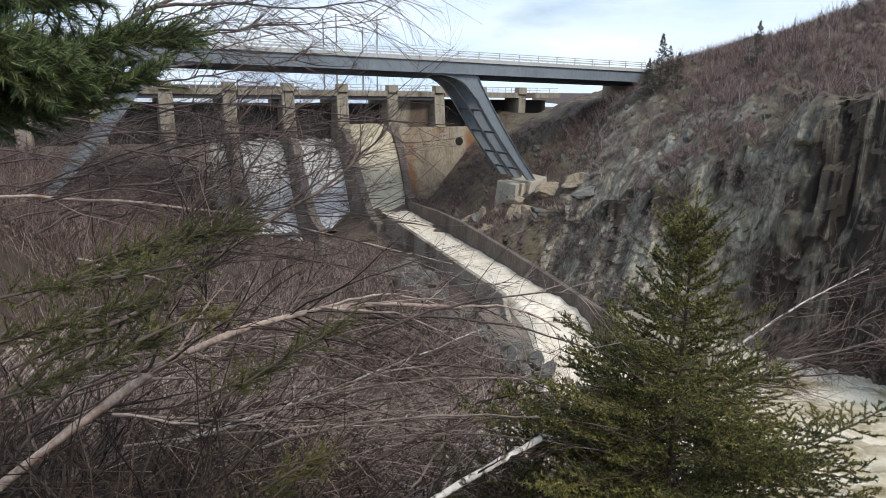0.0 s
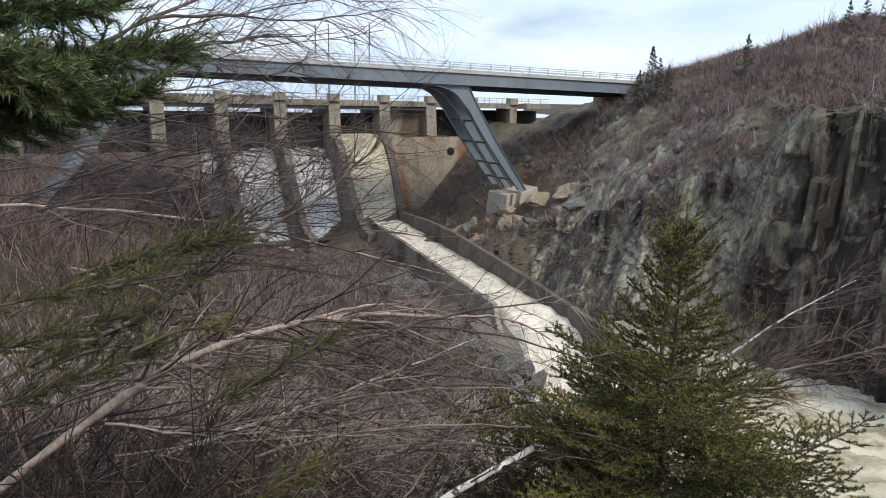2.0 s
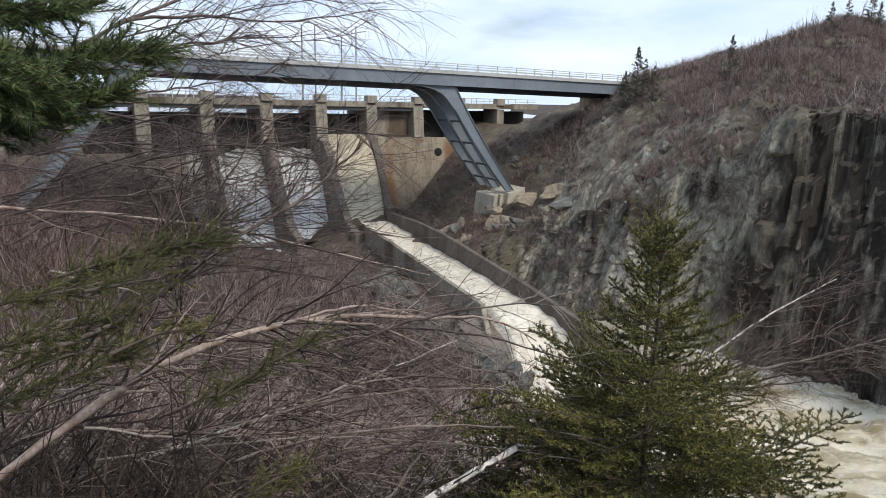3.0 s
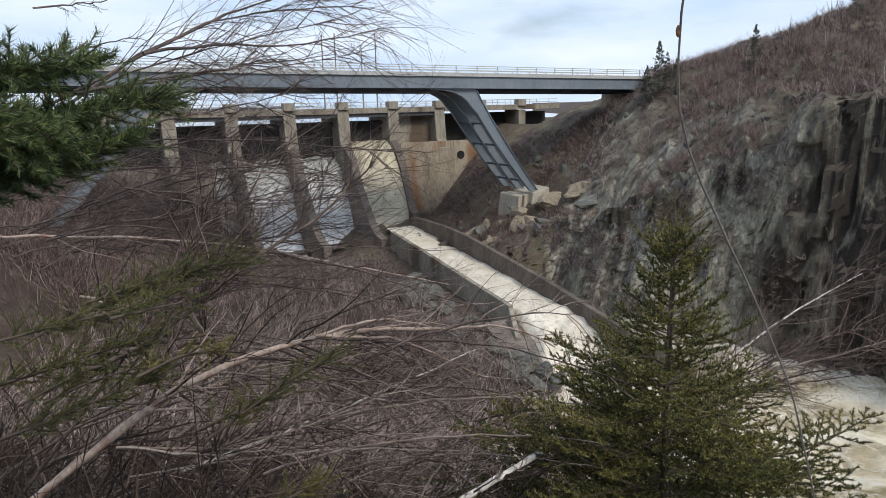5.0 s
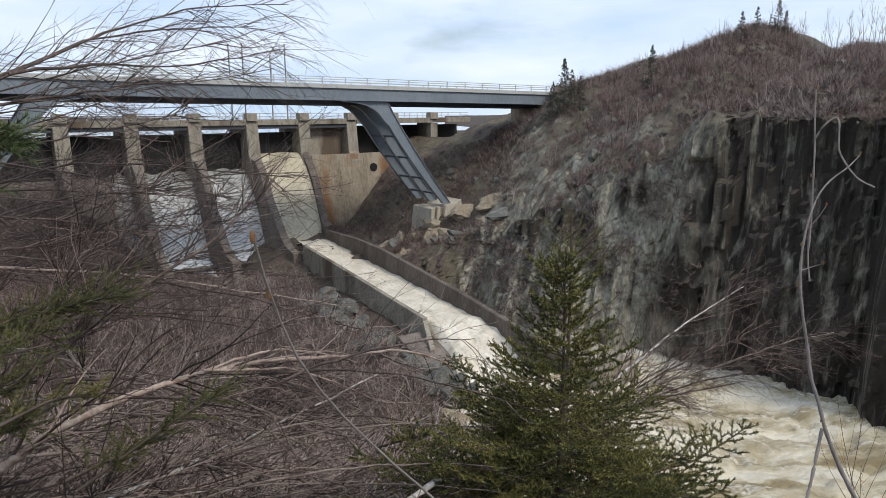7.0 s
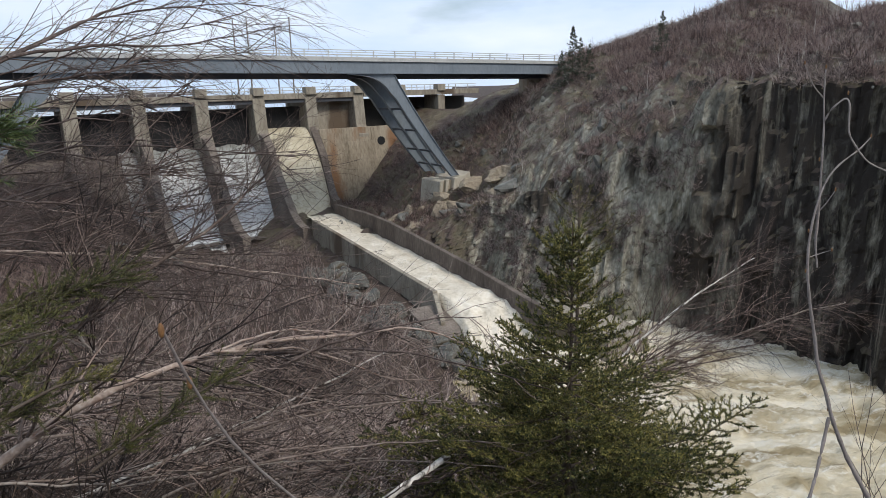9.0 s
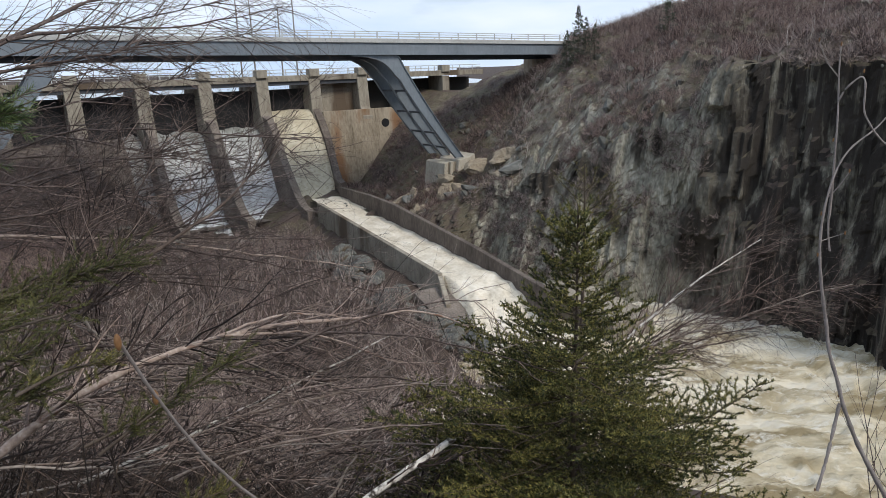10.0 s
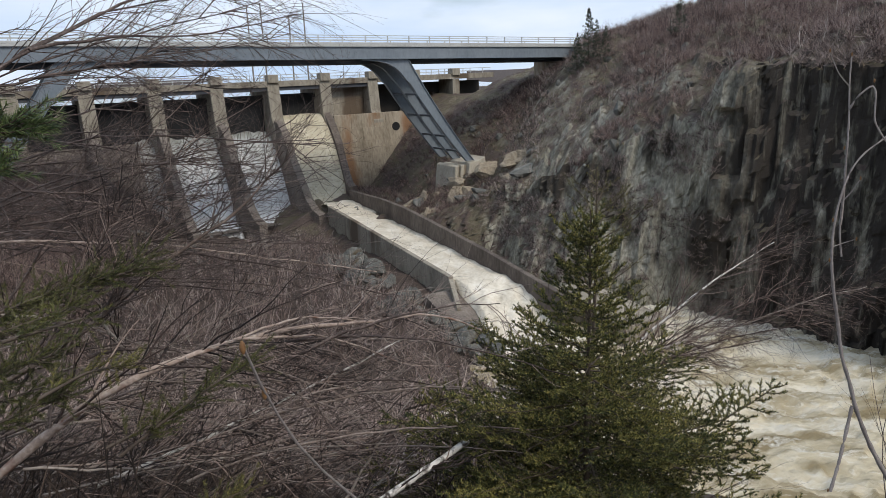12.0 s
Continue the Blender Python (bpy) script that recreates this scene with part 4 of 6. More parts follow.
def conifer(rng, height, width, needle_mat, tiers=26, per=9, needles=60, nl=0.05, nw=0.006, droop=-0.15, gap=0.06, twig=0.3, bare=0.03, wood=1.0, shape=0.85):
    """Trunk and crown meshes of a spruce of the given height, standing at the origin."""
    trunk = [(np.array([[0, 0, 0], [0.01, 0, height * 0.35], [-0.01, 0.01, height * 0.7], [0, 0, height]]), np.array([1, 0.75, 0.42, 0.1]) * height * 0.012)]
    lines, nv = [], []
    for i in range(tiers):
        f = bare + (1 - bare) * (i / tiers) ** 0.92
        z = height * f
        reach = width * ((1 - f) ** shape + 0.03)
        for j in range(per):
            if rng.random() < gap:
                continue
            ang = rng.uniform(0, 2 * np.pi)
            ln = reach * rng.uniform(0.6, 1.12)
            st = 5
            t = np.linspace(0, 1, st + 1)[:, None]
            d = np.array([np.cos(ang), np.sin(ang), 0.0])
            rise = (0.35 * f + 0.05) * t + (droop - 0.1) * t * (1 - 0.5 * t) * (1 - f) + 0.12 * t ** 3
            pts = np.array([0, 0, z + rng.normal(0, 0.01 * height)]) + d * ln * t + np.array([0, 0, 1.0]) * ln * rise + rng.normal(0, 0.012 * ln, (st + 1, 3))
            lines.append((pts, np.linspace(1, 0.25, st + 1) * wood * (0.0035 * height * (1 - f) + 0.0015 * height)))
            # side twigs along the outer part
            m = max(3, int(twig * 20 * ln / width))
            for _ in range(m):
                q = rng.uniform(0.22, 1.0)
                k = min(st - 1, int(q * st))
                o = pts[k] + (pts[k + 1] - pts[k]) * (q * st - k)
                al = unit(pts[k + 1] - pts[k])
                sd = np.cross(al, [0, 0, 1.0]) * rng.choice([-1, 1])
                w = unit(al * 0.75 + sd * rng.uniform(0.3, 1.0) + np.array([0, 0, rng.uniform(-0.3, 0.12)]))
                tl = ln * 0.42 * (1.15 - q * 0.75) * rng.uniform(0.6, 1.2)
                lines.append((np.array([o, o + w * tl * 0.5, o + w * tl + np.array([0, 0, -0.06 * tl])]), np.array([1, 0.7, 0.4]) * wood * 0.0013 * height))
                nv.append((o, w, tl))
            nv.append((pts[2], unit(pts[-1] - pts[2]), np.linalg.norm(pts[-1] - pts[2])))
    nv.append((np.array([0, 0, height * 0.93]), np.array([0, 0, 1.0]), height * 0.075))
    o = np.array([a for a, _, _ in nv])
    w = np.array([b for _, b, _ in nv])
    ln = np.array([c for _, _, c in nv])
    n = needles
    s = rng.uniform(0, 1, (len(nv), n, 1))
    base = o[:, None] + w[:, None] * ln[:, None, None] * s
    out = rng.normal(0, 1, (len(nv), n, 3))
    out -= (out * w[:, None]).sum(-1, keepdims=True) * w[:, None]
    out /= np.linalg.norm(out, axis=-1, keepdims=True) + 1e-9
    way = out * 0.85 + w[:, None] * 0.6
    side = np.cross(way, rng.normal(0, 1, way.shape))
    side /= np.linalg.norm(side, axis=-1, keepdims=True) + 1e-9
    size = nl * rng.uniform(0.7, 1.25, (len(nv), n, 1))
    tri = np.stack([base - side * nw, base + side * nw, base + way * size], 2).reshape(-1, 3)
    crown = tri_mesh("crown", tri, np.arange(len(tri)).reshape(-1, 3), needle_mat)
    wood_v, wood_t = tubes(trunk, 8)
    limb_v, limb_t = tubes(lines, 3)
    return tri_mesh("trunk", wood_v, wood_t, BARK, True), tri_mesh("branchwork", limb_v, limb_t, BARK, True), crown


def plant_conifer(name, meshes, m, label, group="", scale=1.0):
    ob = thing(name, label, "tree", m, group)
    ob.scale = (scale, scale, scale)
    part("trunk", meshes[0], ob)
    tagged(part("branchwork", meshes[1], ob), kind="stuff")
    part("crown", meshes[2], ob)
    return ob


far_spruces = [conifer(np.random.default_rng(30 + i), 6.0, 1.75, NEEDLE_DARK, tiers=24, per=6, needles=24, nl=0.15, nw=0.014, shape=1.1, gap=0.3) for i in range(2)]
spots = [(19.1, 96.3, 7.8), (21.2, 95.3, 5.0), (17.6, 96.6, 5.6), (20.4, 97.5, 4.8), (28.9, 88.6, 5.9), (50.4, 105.9, 5.0), (55.9, 110.4, 6.0), (45.6, 100.5, 5.0), (57.5, 111.0, 4.6)]
for i, (x, y, h) in enumerate(spots):
    s = h / 6.0
    plant_conifer("spruce_tree", far_spruces[i % 2], pose(x, y, float(hill_point(x, y)) - 0.5, 0, 0, 70 * i),
                  "tall dark spruce on the hill's brow" if h > 4.5 else "small dark spruce among bare brush on the hill", "spruces on the hill", s)

# bare trees along the skyline
for i in range(56):
    x, y = [(33.7, 91.8), (33.8, 85.3), (41.6, 78.6), (41.8, 95.4), (38.5, 97.0), (60.0, 109.5)][i % 6]
    x, y = x + rng.normal(0, 3.2), y + rng.normal(0, 2.5)
    out = []
    h = rng.uniform(2.4, 4.6)
    grow(rng, (0, 0, -0.4), (rng.normal(0, 0.08), rng.normal(0, 0.08), 1), h, 0.058, 2, out, 6, 0.5, 0.07, 0.42, 0.55, 5)
    v, t = tubes(out, 3)
    tagged(part("bare_sapling", tri_mesh("bare_sapling", v, t, PALE_STEM if i % 4 == 0 else SHRUB_GREY), None, m=pose(x, y, float(hill_point(x, y)))),
           "thin leafless sapling on the hilltop", "tree", "leafless saplings on the hilltop")


def brush(name, seed, places, heights, mat, radius, levels, count, label, lean=0.35, lift=0.3, sides=3, steps=4, ratio=0.55, tilt=(0, 0, 0), kinds=24, thin=0.3, wander=0.14):
    """Many bare bushes as one mesh: a few dozen shapes, each turned and sized afresh."""
    r = np.random.default_rng(seed)
    shapes = []
    for _ in range(kinds):
        out = []
        grow(r, (0, 0, 0), (r.normal(0, lean), r.normal(0, lean), 1.0), 1.0, radius * (0.6 + 0.6 * r.random()), levels, out, count, lift, wander, ratio, 0.8, steps, thin)
        shapes.append(tubes(out, sides))
    verts, tris, base = [], [], 0
    for (x, y, z), h in zip(places, heights):
        v, t = shapes[int(r.integers(0, kinds))]
        turn = np.array(Matrix.Rotation(r.uniform(0, 2 * np.pi), 3, "Z"))
        q = v @ turn.T
        q = q + q[:, 2:3] * np.array(tilt) * r.uniform(0.3, 1.3)
        verts.append(q * h + (x, y, z - 0.12))
        tris.append(t + base)
        base += len(v)
    return tagged(part(name, tri_mesh(name, np.concatenate(verts), np.concatenate(tris), mat)), label, "brush", kind="stuff")


def fuzz_brush(name, seed, places, heights, mat, stalks, width, label):
    """Thickets of fine upright twigs, each a thin blade, as one mesh."""
    r = np.random.default_rng(seed)
    h = np.asarray(heights)[:, None, None]
    way = np.stack([r.normal(0, 0.75, (len(h), stalks)), r.normal(0, 0.75, (len(h), stalks)), np.ones((len(h), stalks))], -1)
    way /= np.linalg.norm(way, axis=-1, keepdims=True)
    foot = np.asarray(places)[:, None] + way * h * r.uniform(0, 0.55, (len(h), stalks, 1)) + r.normal(0, 0.12, way.shape) * h * np.array([1, 1, 0.2])
    way = way + r.normal(0, 0.45, way.shape)
    side = np.cross(way, r.normal(0, 1, way.shape))
    side *= width / (np.linalg.norm(side, axis=-1, keepdims=True) + 1e-9)
    tri = np.stack([foot - side, foot + side, foot + way * h * r.uniform(0.35, 0.75, (len(h), stalks, 1))], 2).reshape(-1, 3)
    return tagged(part(name, tri_mesh(name, tri, np.arange(len(tri)).reshape(-1, 3), mat)), label, "brush", kind="stuff")


# brush on the hill, thick on the heath and thin on the rock
def hill_places(n, seed, a0, a1, c0, c1):
    r = np.random.default_rng(seed)
    a, c = r.uniform(a0, a1, n), r.uniform(c0, c1, n)
    x, y = CLIFF_AT[0] + a * CLIFF_ALONG[0] + c * CLIFF_IN[0], CLIFF_AT[1] + a * CLIFF_ALONG[1] + c * CLIFF_IN[1]
    return np.stack([x, y, hill_ground(a, c) - 0.1], 1), r


pl, r = hill_places(10200, 41, -18, 58, 0.6, 62)
inward = (pl[:, :2] - CLIFF_AT) @ CLIFF_IN
thick = fractal(pl[:, 0] * 0.11, pl[:, 1] * 0.11, 4.2, 3) + r.normal(0, 0.25, len(pl)) > -0.8 + 0.75 * smooth_step(15, 2, inward)
along = (pl[:, :2] - CLIFF_AT) @ CLIFF_ALONG
pl = pl[thick & (r.random(len(pl)) > 0.72 * smooth_step(9, 0, along) * smooth_step(30, 18, inward))]
tall = r.uniform(0.5, 1.5, len(pl)) * (1.0 + 0.7 * fractal(pl[:, 0] * 0.3, pl[:, 1] * 0.3, 8.3, 2))
red = fractal(pl[:, 0] * 0.07, pl[:, 1] * 0.07, 1.4, 3) + r.normal(0, 0.2, len(pl)) > -0.15
fuzz_brush("hill_brush", 42, pl[red], np.clip(tall[red], 0.35, 2.4), SHRUB_RED, 50, 0.021, "reddish-brown leafless brush over a hillside")
fuzz_brush("grey_hill_brush", 49, pl[~red], np.clip(tall[~red], 0.35, 2.4), SHRUB_GREY, 50, 0.021, "grey-brown leafless brush over a hillside")
pl, r = hill_places(1300, 43, -18, 58, 0.3, 48)
brush("hill_scrub", 44, pl, r.uniform(0.7, 2.0, len(pl)), SHRUB_GREY, 0.022, 1, 8, "grey leafless scrub over a hillside", steps=2)
pl, r = hill_places(70, 45, -10, 46, 1, 26)
brush("pale_saplings", 46, pl, r.uniform(1.2, 3.0, len(pl)), PALE_STEM, 0.016, 1, 5, "pale thin saplings scattered over a hillside", lean=0.15, steps=4)
pl, r = hill_places(1100, 50, -24, 6, 0.0, 24)
brush("olive_grass", 51, pl, r.uniform(0.3, 0.8, len(pl)), OLIVE_GRASS, 0.035, 1, 6, "olive and straw tufts of old grass on a slope", lean=0.6, steps=2, lift=-0.5)
pl, r = hill_places(600, 47, -20, 40, 0.0, 16)
brush("hill_grass", 48, pl, r.uniform(0.3, 0.7, len(pl)), OLD_GRASS, 0.03, 1, 6, "straw-coloured dead grass tufts on ledges", lean=0.5, steps=3, lift=-0.4)

r = np.random.default_rng(59)
rows_, cols_ = r.integers(16, face_rows, 5200), r.integers(70, 270, 5200)
pl = hill_pts[rows_, cols_]
on = (fractal(pl[:, 0] * 0.3, pl[:, 2] * 0.35, 5.9, 3) + r.normal(0, 0.15, len(pl)) > 0.42 - 0.5 * rows_ / face_rows) & (pl[:, 0] < 25.5)
fuzz_brush("ledge_scrub", 60, pl[on], r.uniform(0.25, 0.95, int(on.sum())), SHRUB_GREY, 40, 0.016, "grey leafless scrub clinging to slate ledges")

r = np.random.default_rng(55)
a, c = r.uniform(-42, -8, 1500), r.uniform(-7, 27, 1500)
x, y = CLIFF_AT[0] + a * CLIFF_ALONG[0] + c * CLIFF_IN[0], CLIFF_AT[1] + a * CLIFF_ALONG[1] + c * CLIFF_IN[1]
ok = ((x + 16.68) * 0.875 + (y - 93.92) * 0.485 > 6.4) & (np.hypot(x - 4.6, y - 95.2) > 5)
pl = np.stack([x, y, np.where(c > 0, hill_ground(a, c), cliff_top(a) * (1 + c / 12))], 1)[ok]
fuzz_brush("slope_brush", 56, pl, r.uniform(0.4, 1.3, len(pl)), SHRUB_RED, 36, 0.02, "dense reddish leafless brush beside the dam")

# brush on the valley floor below the dam
r = np.random.default_rng(51)
x, y = r.uniform(-75, 2, 5200), r.uniform(46, 96, 5200)
keep = ((x + 29.3) * 0.568 - (y - 110) * 0.823 > 23) & ((x + 16.68) * 0.875 + (y - 93.92) * 0.485 < np.where(y < 84, -6.5, -3.0)) & (x + 0.25 * (y - 60) < -2) & (x / y > -0.86)
x, y = x[keep], y[keep]
pl = np.stack([x, y, land_height(x, y)], 1)
half = len(pl) // 2
brush("valley_brush", 52, pl[:half], r.uniform(1.5, 3.6, half), SHRUB_GREY, 0.016, 1, 8, "grey leafless alder brush on the valley floor", lift=0.5, steps=3)
brush("valley_thicket", 53, pl[half:], r.uniform(1.2, 3.2, len(pl) - half), SHRUB_RED, 0.016, 1, 8, "purple-brown leafless thicket on the valley floor", lift=0.5, steps=3)
pick = r.choice(len(pl), 60, replace=False)
brush("valley_stems", 54, pl[pick], r.uniform(2.0, 5.0, 60), PALE_STEM, 0.011, 1, 5, "pale leaning stems standing in the valley brush", lean=0.5, steps=4)

# low scrub between the rocks below the spillway
q = np.array([DAM @ Vector((a_, -n_, 0)) for a_, n_ in zip(r.uniform(-34, 1, 520), r.uniform(12, 24, 520))])
q[:, 2] = land_height(q[:, 0], q[:, 1])
fuzz_brush("spillway_scrub", 58, q, r.uniform(0.5, 1.5, len(q)), SHRUB_GREY, 34, 0.02, "low grey leafless scrub below the spillway")

# tall thicket on the bank before the dam's far bays
x, y = r.uniform(-84, -34, 1300), r.uniform(56, 96, 1300)
ok = ((x + 29.3) * 0.568 - (y - 110) * 0.823 > 8.5) & (x < -0.53 * y)
pl = np.stack([x, y, land_height(x, y)], 1)[ok]
fuzz_brush("bank_thicket", 57, pl, r.uniform(3.0, 7.0, len(pl)), SHRUB_RED, 60, 0.022, "mauve-brown leafless thicket before the dam")

# pale birches standing on the hilltop
for i in range(20):
    x, y = [(63.1, 99.0), (63.8, 96.3), (61.0, 108.0), (58.0, 101.0)][i % 4]
    x, y = x + rng.normal(0, 3.0), y + rng.normal(0, 2.5)
    out = []
    grow(rng, (0, 0, -0.4), (rng.normal(0, 0.08), rng.normal(0, 0.08), 1), rng.uniform(4.5, 7.5), 0.05, 2, out, 7, 0.5, 0.06, 0.35, 0.55, 6)
    tagged(part("bare_birch", tri_mesh("bare_birch", *tubes(out, 4), PALE_STEM), None, m=pose(x, y, float(hill_point(x, y)))), "pale leafless birch on the hilltop", "tree", "birches on the hilltop")

# loose stones on the hill's ledges
r = np.random.default_rng(57)
low = []
for i in range(6):
    bm = bmesh.new()
    bmesh.ops.create_icosphere(bm, subdivisions=1, radius=1.0)
    for v in bm.verts:
        v.co *= r.uniform(0.6, 1.15)
    bm.verts.ensure_lookup_table()
    low.append((np.array([v.co[:] for v in bm.verts]), np.array([[v.index for v in f.verts] for f in bm.faces])))
    bm.free()
verts, tris, base = [], [], 0
pl, r = hill_places(280, 58, -30, 46, -0.5, 22)
for q in pl:
    v, t = low[int(r.integers(0, 6))]
    s = 0.15 + 0.75 * r.random() ** 3
    turn = np.array(Euler(r.uniform(0, 6, 3)).to_matrix())
    verts.append((v * np.array([1.4, 1.0, 0.8]) * s) @ turn.T + q)
    tris.append(t + base)
    base += len(v)
tagged(part("hill_stones", tri_mesh("hill_stones", np.concatenate(verts), np.concatenate(tris), BOULDER)), "grey stones strewn over a hillside", "stones", kind="stuff")

# poles on the dam's road
for i, (s, h) in enumerate(((-0.3, 12.1), (2.0, 12.4), (6.8, 10.6), (9.5, 12.6))):
    pole = thing("utility_pole", "thin grey pole standing on the dam road", "pole", DAM @ pose(s, 6.0, 23.25), "poles on the dam road")
    bm = bmesh.new()
    bmesh.ops.create_cone(bm, cap_ends=True, segments=8, radius1=0.14, radius2=0.1, depth=h, matrix=pose(0, 0, h / 2))
    part("shaft", done(bm, "shaft", POLE), pole)
    part("pole_cap", box_mesh("pole_cap", -0.13, 0.13, -0.13, 0.13, h + 0.002, h + 0.12, POLE), pole)

# ---- the near bank: spruce, fallen birches, boughs and brush ----


def whorled_spruce(seed, height, whorls, needle_mat, needle=0.023, width=0.0046, dense=400, pair=0.054, fill=0.32, limb=1.0):
    """Trunk, branchwork and crown of a young spruce: whorls of (height, reach, count, rise), each branch a flat spray of paired twigs."""
    r = np.random.default_rng(seed)
    trunk = [(np.stack([0.012 * np.sin(np.arange(9) * 1.3), 0.012 * np.cos(np.arange(9)), np.linspace(0, height, 9)], 1), np.linspace(1, 0.12, 9) * height * 0.0105)]
    lines, spines = [], []

    def spray(o, w, ln, thick, depth):
        n = (7, 5, 3)[depth]
        t = np.linspace(0, 1, n)[:, None]
        p = o + w * ln * t + np.array([0, 0, 1.0]) * ln * (-0.16 * t + 0.2 * t ** 2.5) + np.cumsum(r.normal(0, 0.012 * ln, (n, 3)), 0)
        lines.append((p, np.linspace(1, 0.3, n) * thick))
        for i in range(n - 1):
            if depth > 0 or i > 0:
                spines.append((p[i], p[i + 1] - p[i]))
        if depth >= 2 or ln < 0.07:
            return
        q, side = 0.16 if depth == 0 else 0.1, r.choice([-1, 1])
        while q < 0.97:
            f = q * (n - 1)
            i = min(n - 2, int(f))
            at = p[i] + (p[i + 1] - p[i]) * (f - i)
            al = unit(p[i + 1] - p[i])
            out = unit(np.cross(al, [0, 0, 1.0])) * side
            tw = unit(al * r.uniform(0.55, 1.0) + out * r.uniform(0.6, 0.95) + np.array([0, 0, r.normal(0.02, 0.16)]))
            tl = ln * (0.5 - 0.4 * abs(q - 0.35)) * r.uniform(0.45, 1.1)
            if r.random() > 0.12:
                spray(at, tw, max(tl * (1.02 - q * 0.55), 0.035), thick * 0.42, depth + 1)
            side = -side
            q += pair * r.uniform(0.6, 1.4) / max(ln, 0.2) * (1 if depth == 0 else 1.2)

    for z, reach, count, rise in whorls:
        turn = r.uniform(0, 6.28)
        for j in range(count):
            ang = turn + 6.283 * j / count + r.normal(0, 0.22)
            small = r.random() < fill
            ln = reach * (r.uniform(0.35, 0.6) if small else r.uniform(0.78, 1.12))
            w = unit((np.cos(ang), np.sin(ang), rise + r.normal(0, 0.09)))
            spray(np.array([0, 0, z + r.normal(0, 0.03)]), w, ln, limb * (0.004 + 0.005 * ln), 0)
    spines.append((np.array([0, 0, height * 0.93]), np.array([0, 0, height * 0.07])))
    o, d = np.array([q[0] for q in spines]), np.array([q[1] for q in spines])
    ln = np.linalg.norm(d, axis=1)
    own = np.repeat(np.arange(len(ln)), np.maximum(2, (ln * dense).astype(int)))
    o, d, u = o[own], d[own], (d / (ln[:, None] + 1e-9))[own]
    base = o + d * r.uniform(0, 1, (len(own), 1))
    out = r.normal(0, 1, base.shape)
    out -= (out * u).sum(1, keepdims=True) * u
    out /= np.linalg.norm(out, axis=1, keepdims=True) + 1e-9
    way = out * 0.8 + u * 0.65 + np.array([0, 0, 0.15])
    side = np.cross(way, r.normal(0, 1, way.shape))
    side /= np.linalg.norm(side, axis=1, keepdims=True) + 1e-9
    tri = np.stack([base - side * width, base + side * width, base + way * needle * r.uniform(0.7, 1.25, (len(own), 1))], 1).reshape(-1, 3)
    return (tri_mesh("trunk", *tubes(trunk, 8), BARK, True), tri_mesh("branchwork", *tubes(lines, 3), BARK, True),
            tri_mesh("crown", tri, np.arange(len(tri)).reshape(-1, 3), needle_mat))


# reach of the branches against height: a blunt open top, a slim waist and a broad skirt
heights = (0.55, 0.8, 1.02, 1.22, 1.42, 1.6, 1.78, 1.95, 2.11, 2.26, 2.4, 2.53, 2.66, 2.79, 2.92, 3.04, 3.16, 3.27, 3.37, 3.46)
near_meshes = whorled_spruce(61, 3.6, [(z, float(np.interp(z, (0.5, 1.2, 1.8, 2.3, 2.6, 2.85, 3.25, 3.5), (2.15, 1.9, 1.5, 0.95, 0.52, 0.42, 0.42, 0.2))), 9 if z < 2.4 else 7, float(np.interp(z, (0.5, 2.0, 2.7, 3.5), (0.02, 0.16, 0.45, 1.1)))) for z in heights], NEEDLE)
plant_conifer("young_spruce", near_meshes, pose(1.06, 5.15, 19.3, 0, 0, 20), "young green spruce standing on the steep bank")
small_meshes = whorled_spruce(63, 1.6, [(z, 0.6 * (1.08 - z / 1.6), 4, 0.2) for z in (0.2, 0.4, 0.58, 0.75, 0.92, 1.08, 1.22, 1.36, 1.48)], NEEDLE)
plant_conifer("small_spruce", small_meshes, pose(0.0, 6.9, float(land_height(0.0, 6.9)) - 0.1), "small green spruce seedling beside a birch log")
thin_h = 22.75 - float(land_height(1.8, 8.4))
thin_meshes = whorled_spruce(62, thin_h, [(thin_h - d, ln, 4, 0.75) for d, ln in ((0.15, 0.2), (0.32, 0.42), (0.5, 0.6), (0.7, 0.75), (0.92, 0.85), (1.15, 0.95), (1.4, 0.95), (1.7, 0.9), (2.0, 0.9))], SPRIG, needle=0.024, width=0.0036, dense=170, pair=0.12, fill=0.2, limb=1.3)
plant_conifer("thin_spruce", thin_meshes, pose(1.8, 8.4, 22.75 - thin_h), "spindly yellow-green young spruce with sparse rising branches")


def resample(points, n):
    p = np.array(points, float)
    d = np.r_[0, np.cumsum(np.linalg.norm(np.diff(p, axis=0), axis=1))]
    s = np.linspace(0, d[-1], n)
    # a smooth run through the given points
    q = np.stack([np.interp(s, d, p[:, i]) for i in range(3)], 1)
    for _ in range(2):
        q[1:-1] = 0.25 * q[:-2] + 0.5 * q[1:-1] + 0.25 * q[2:]
    return q


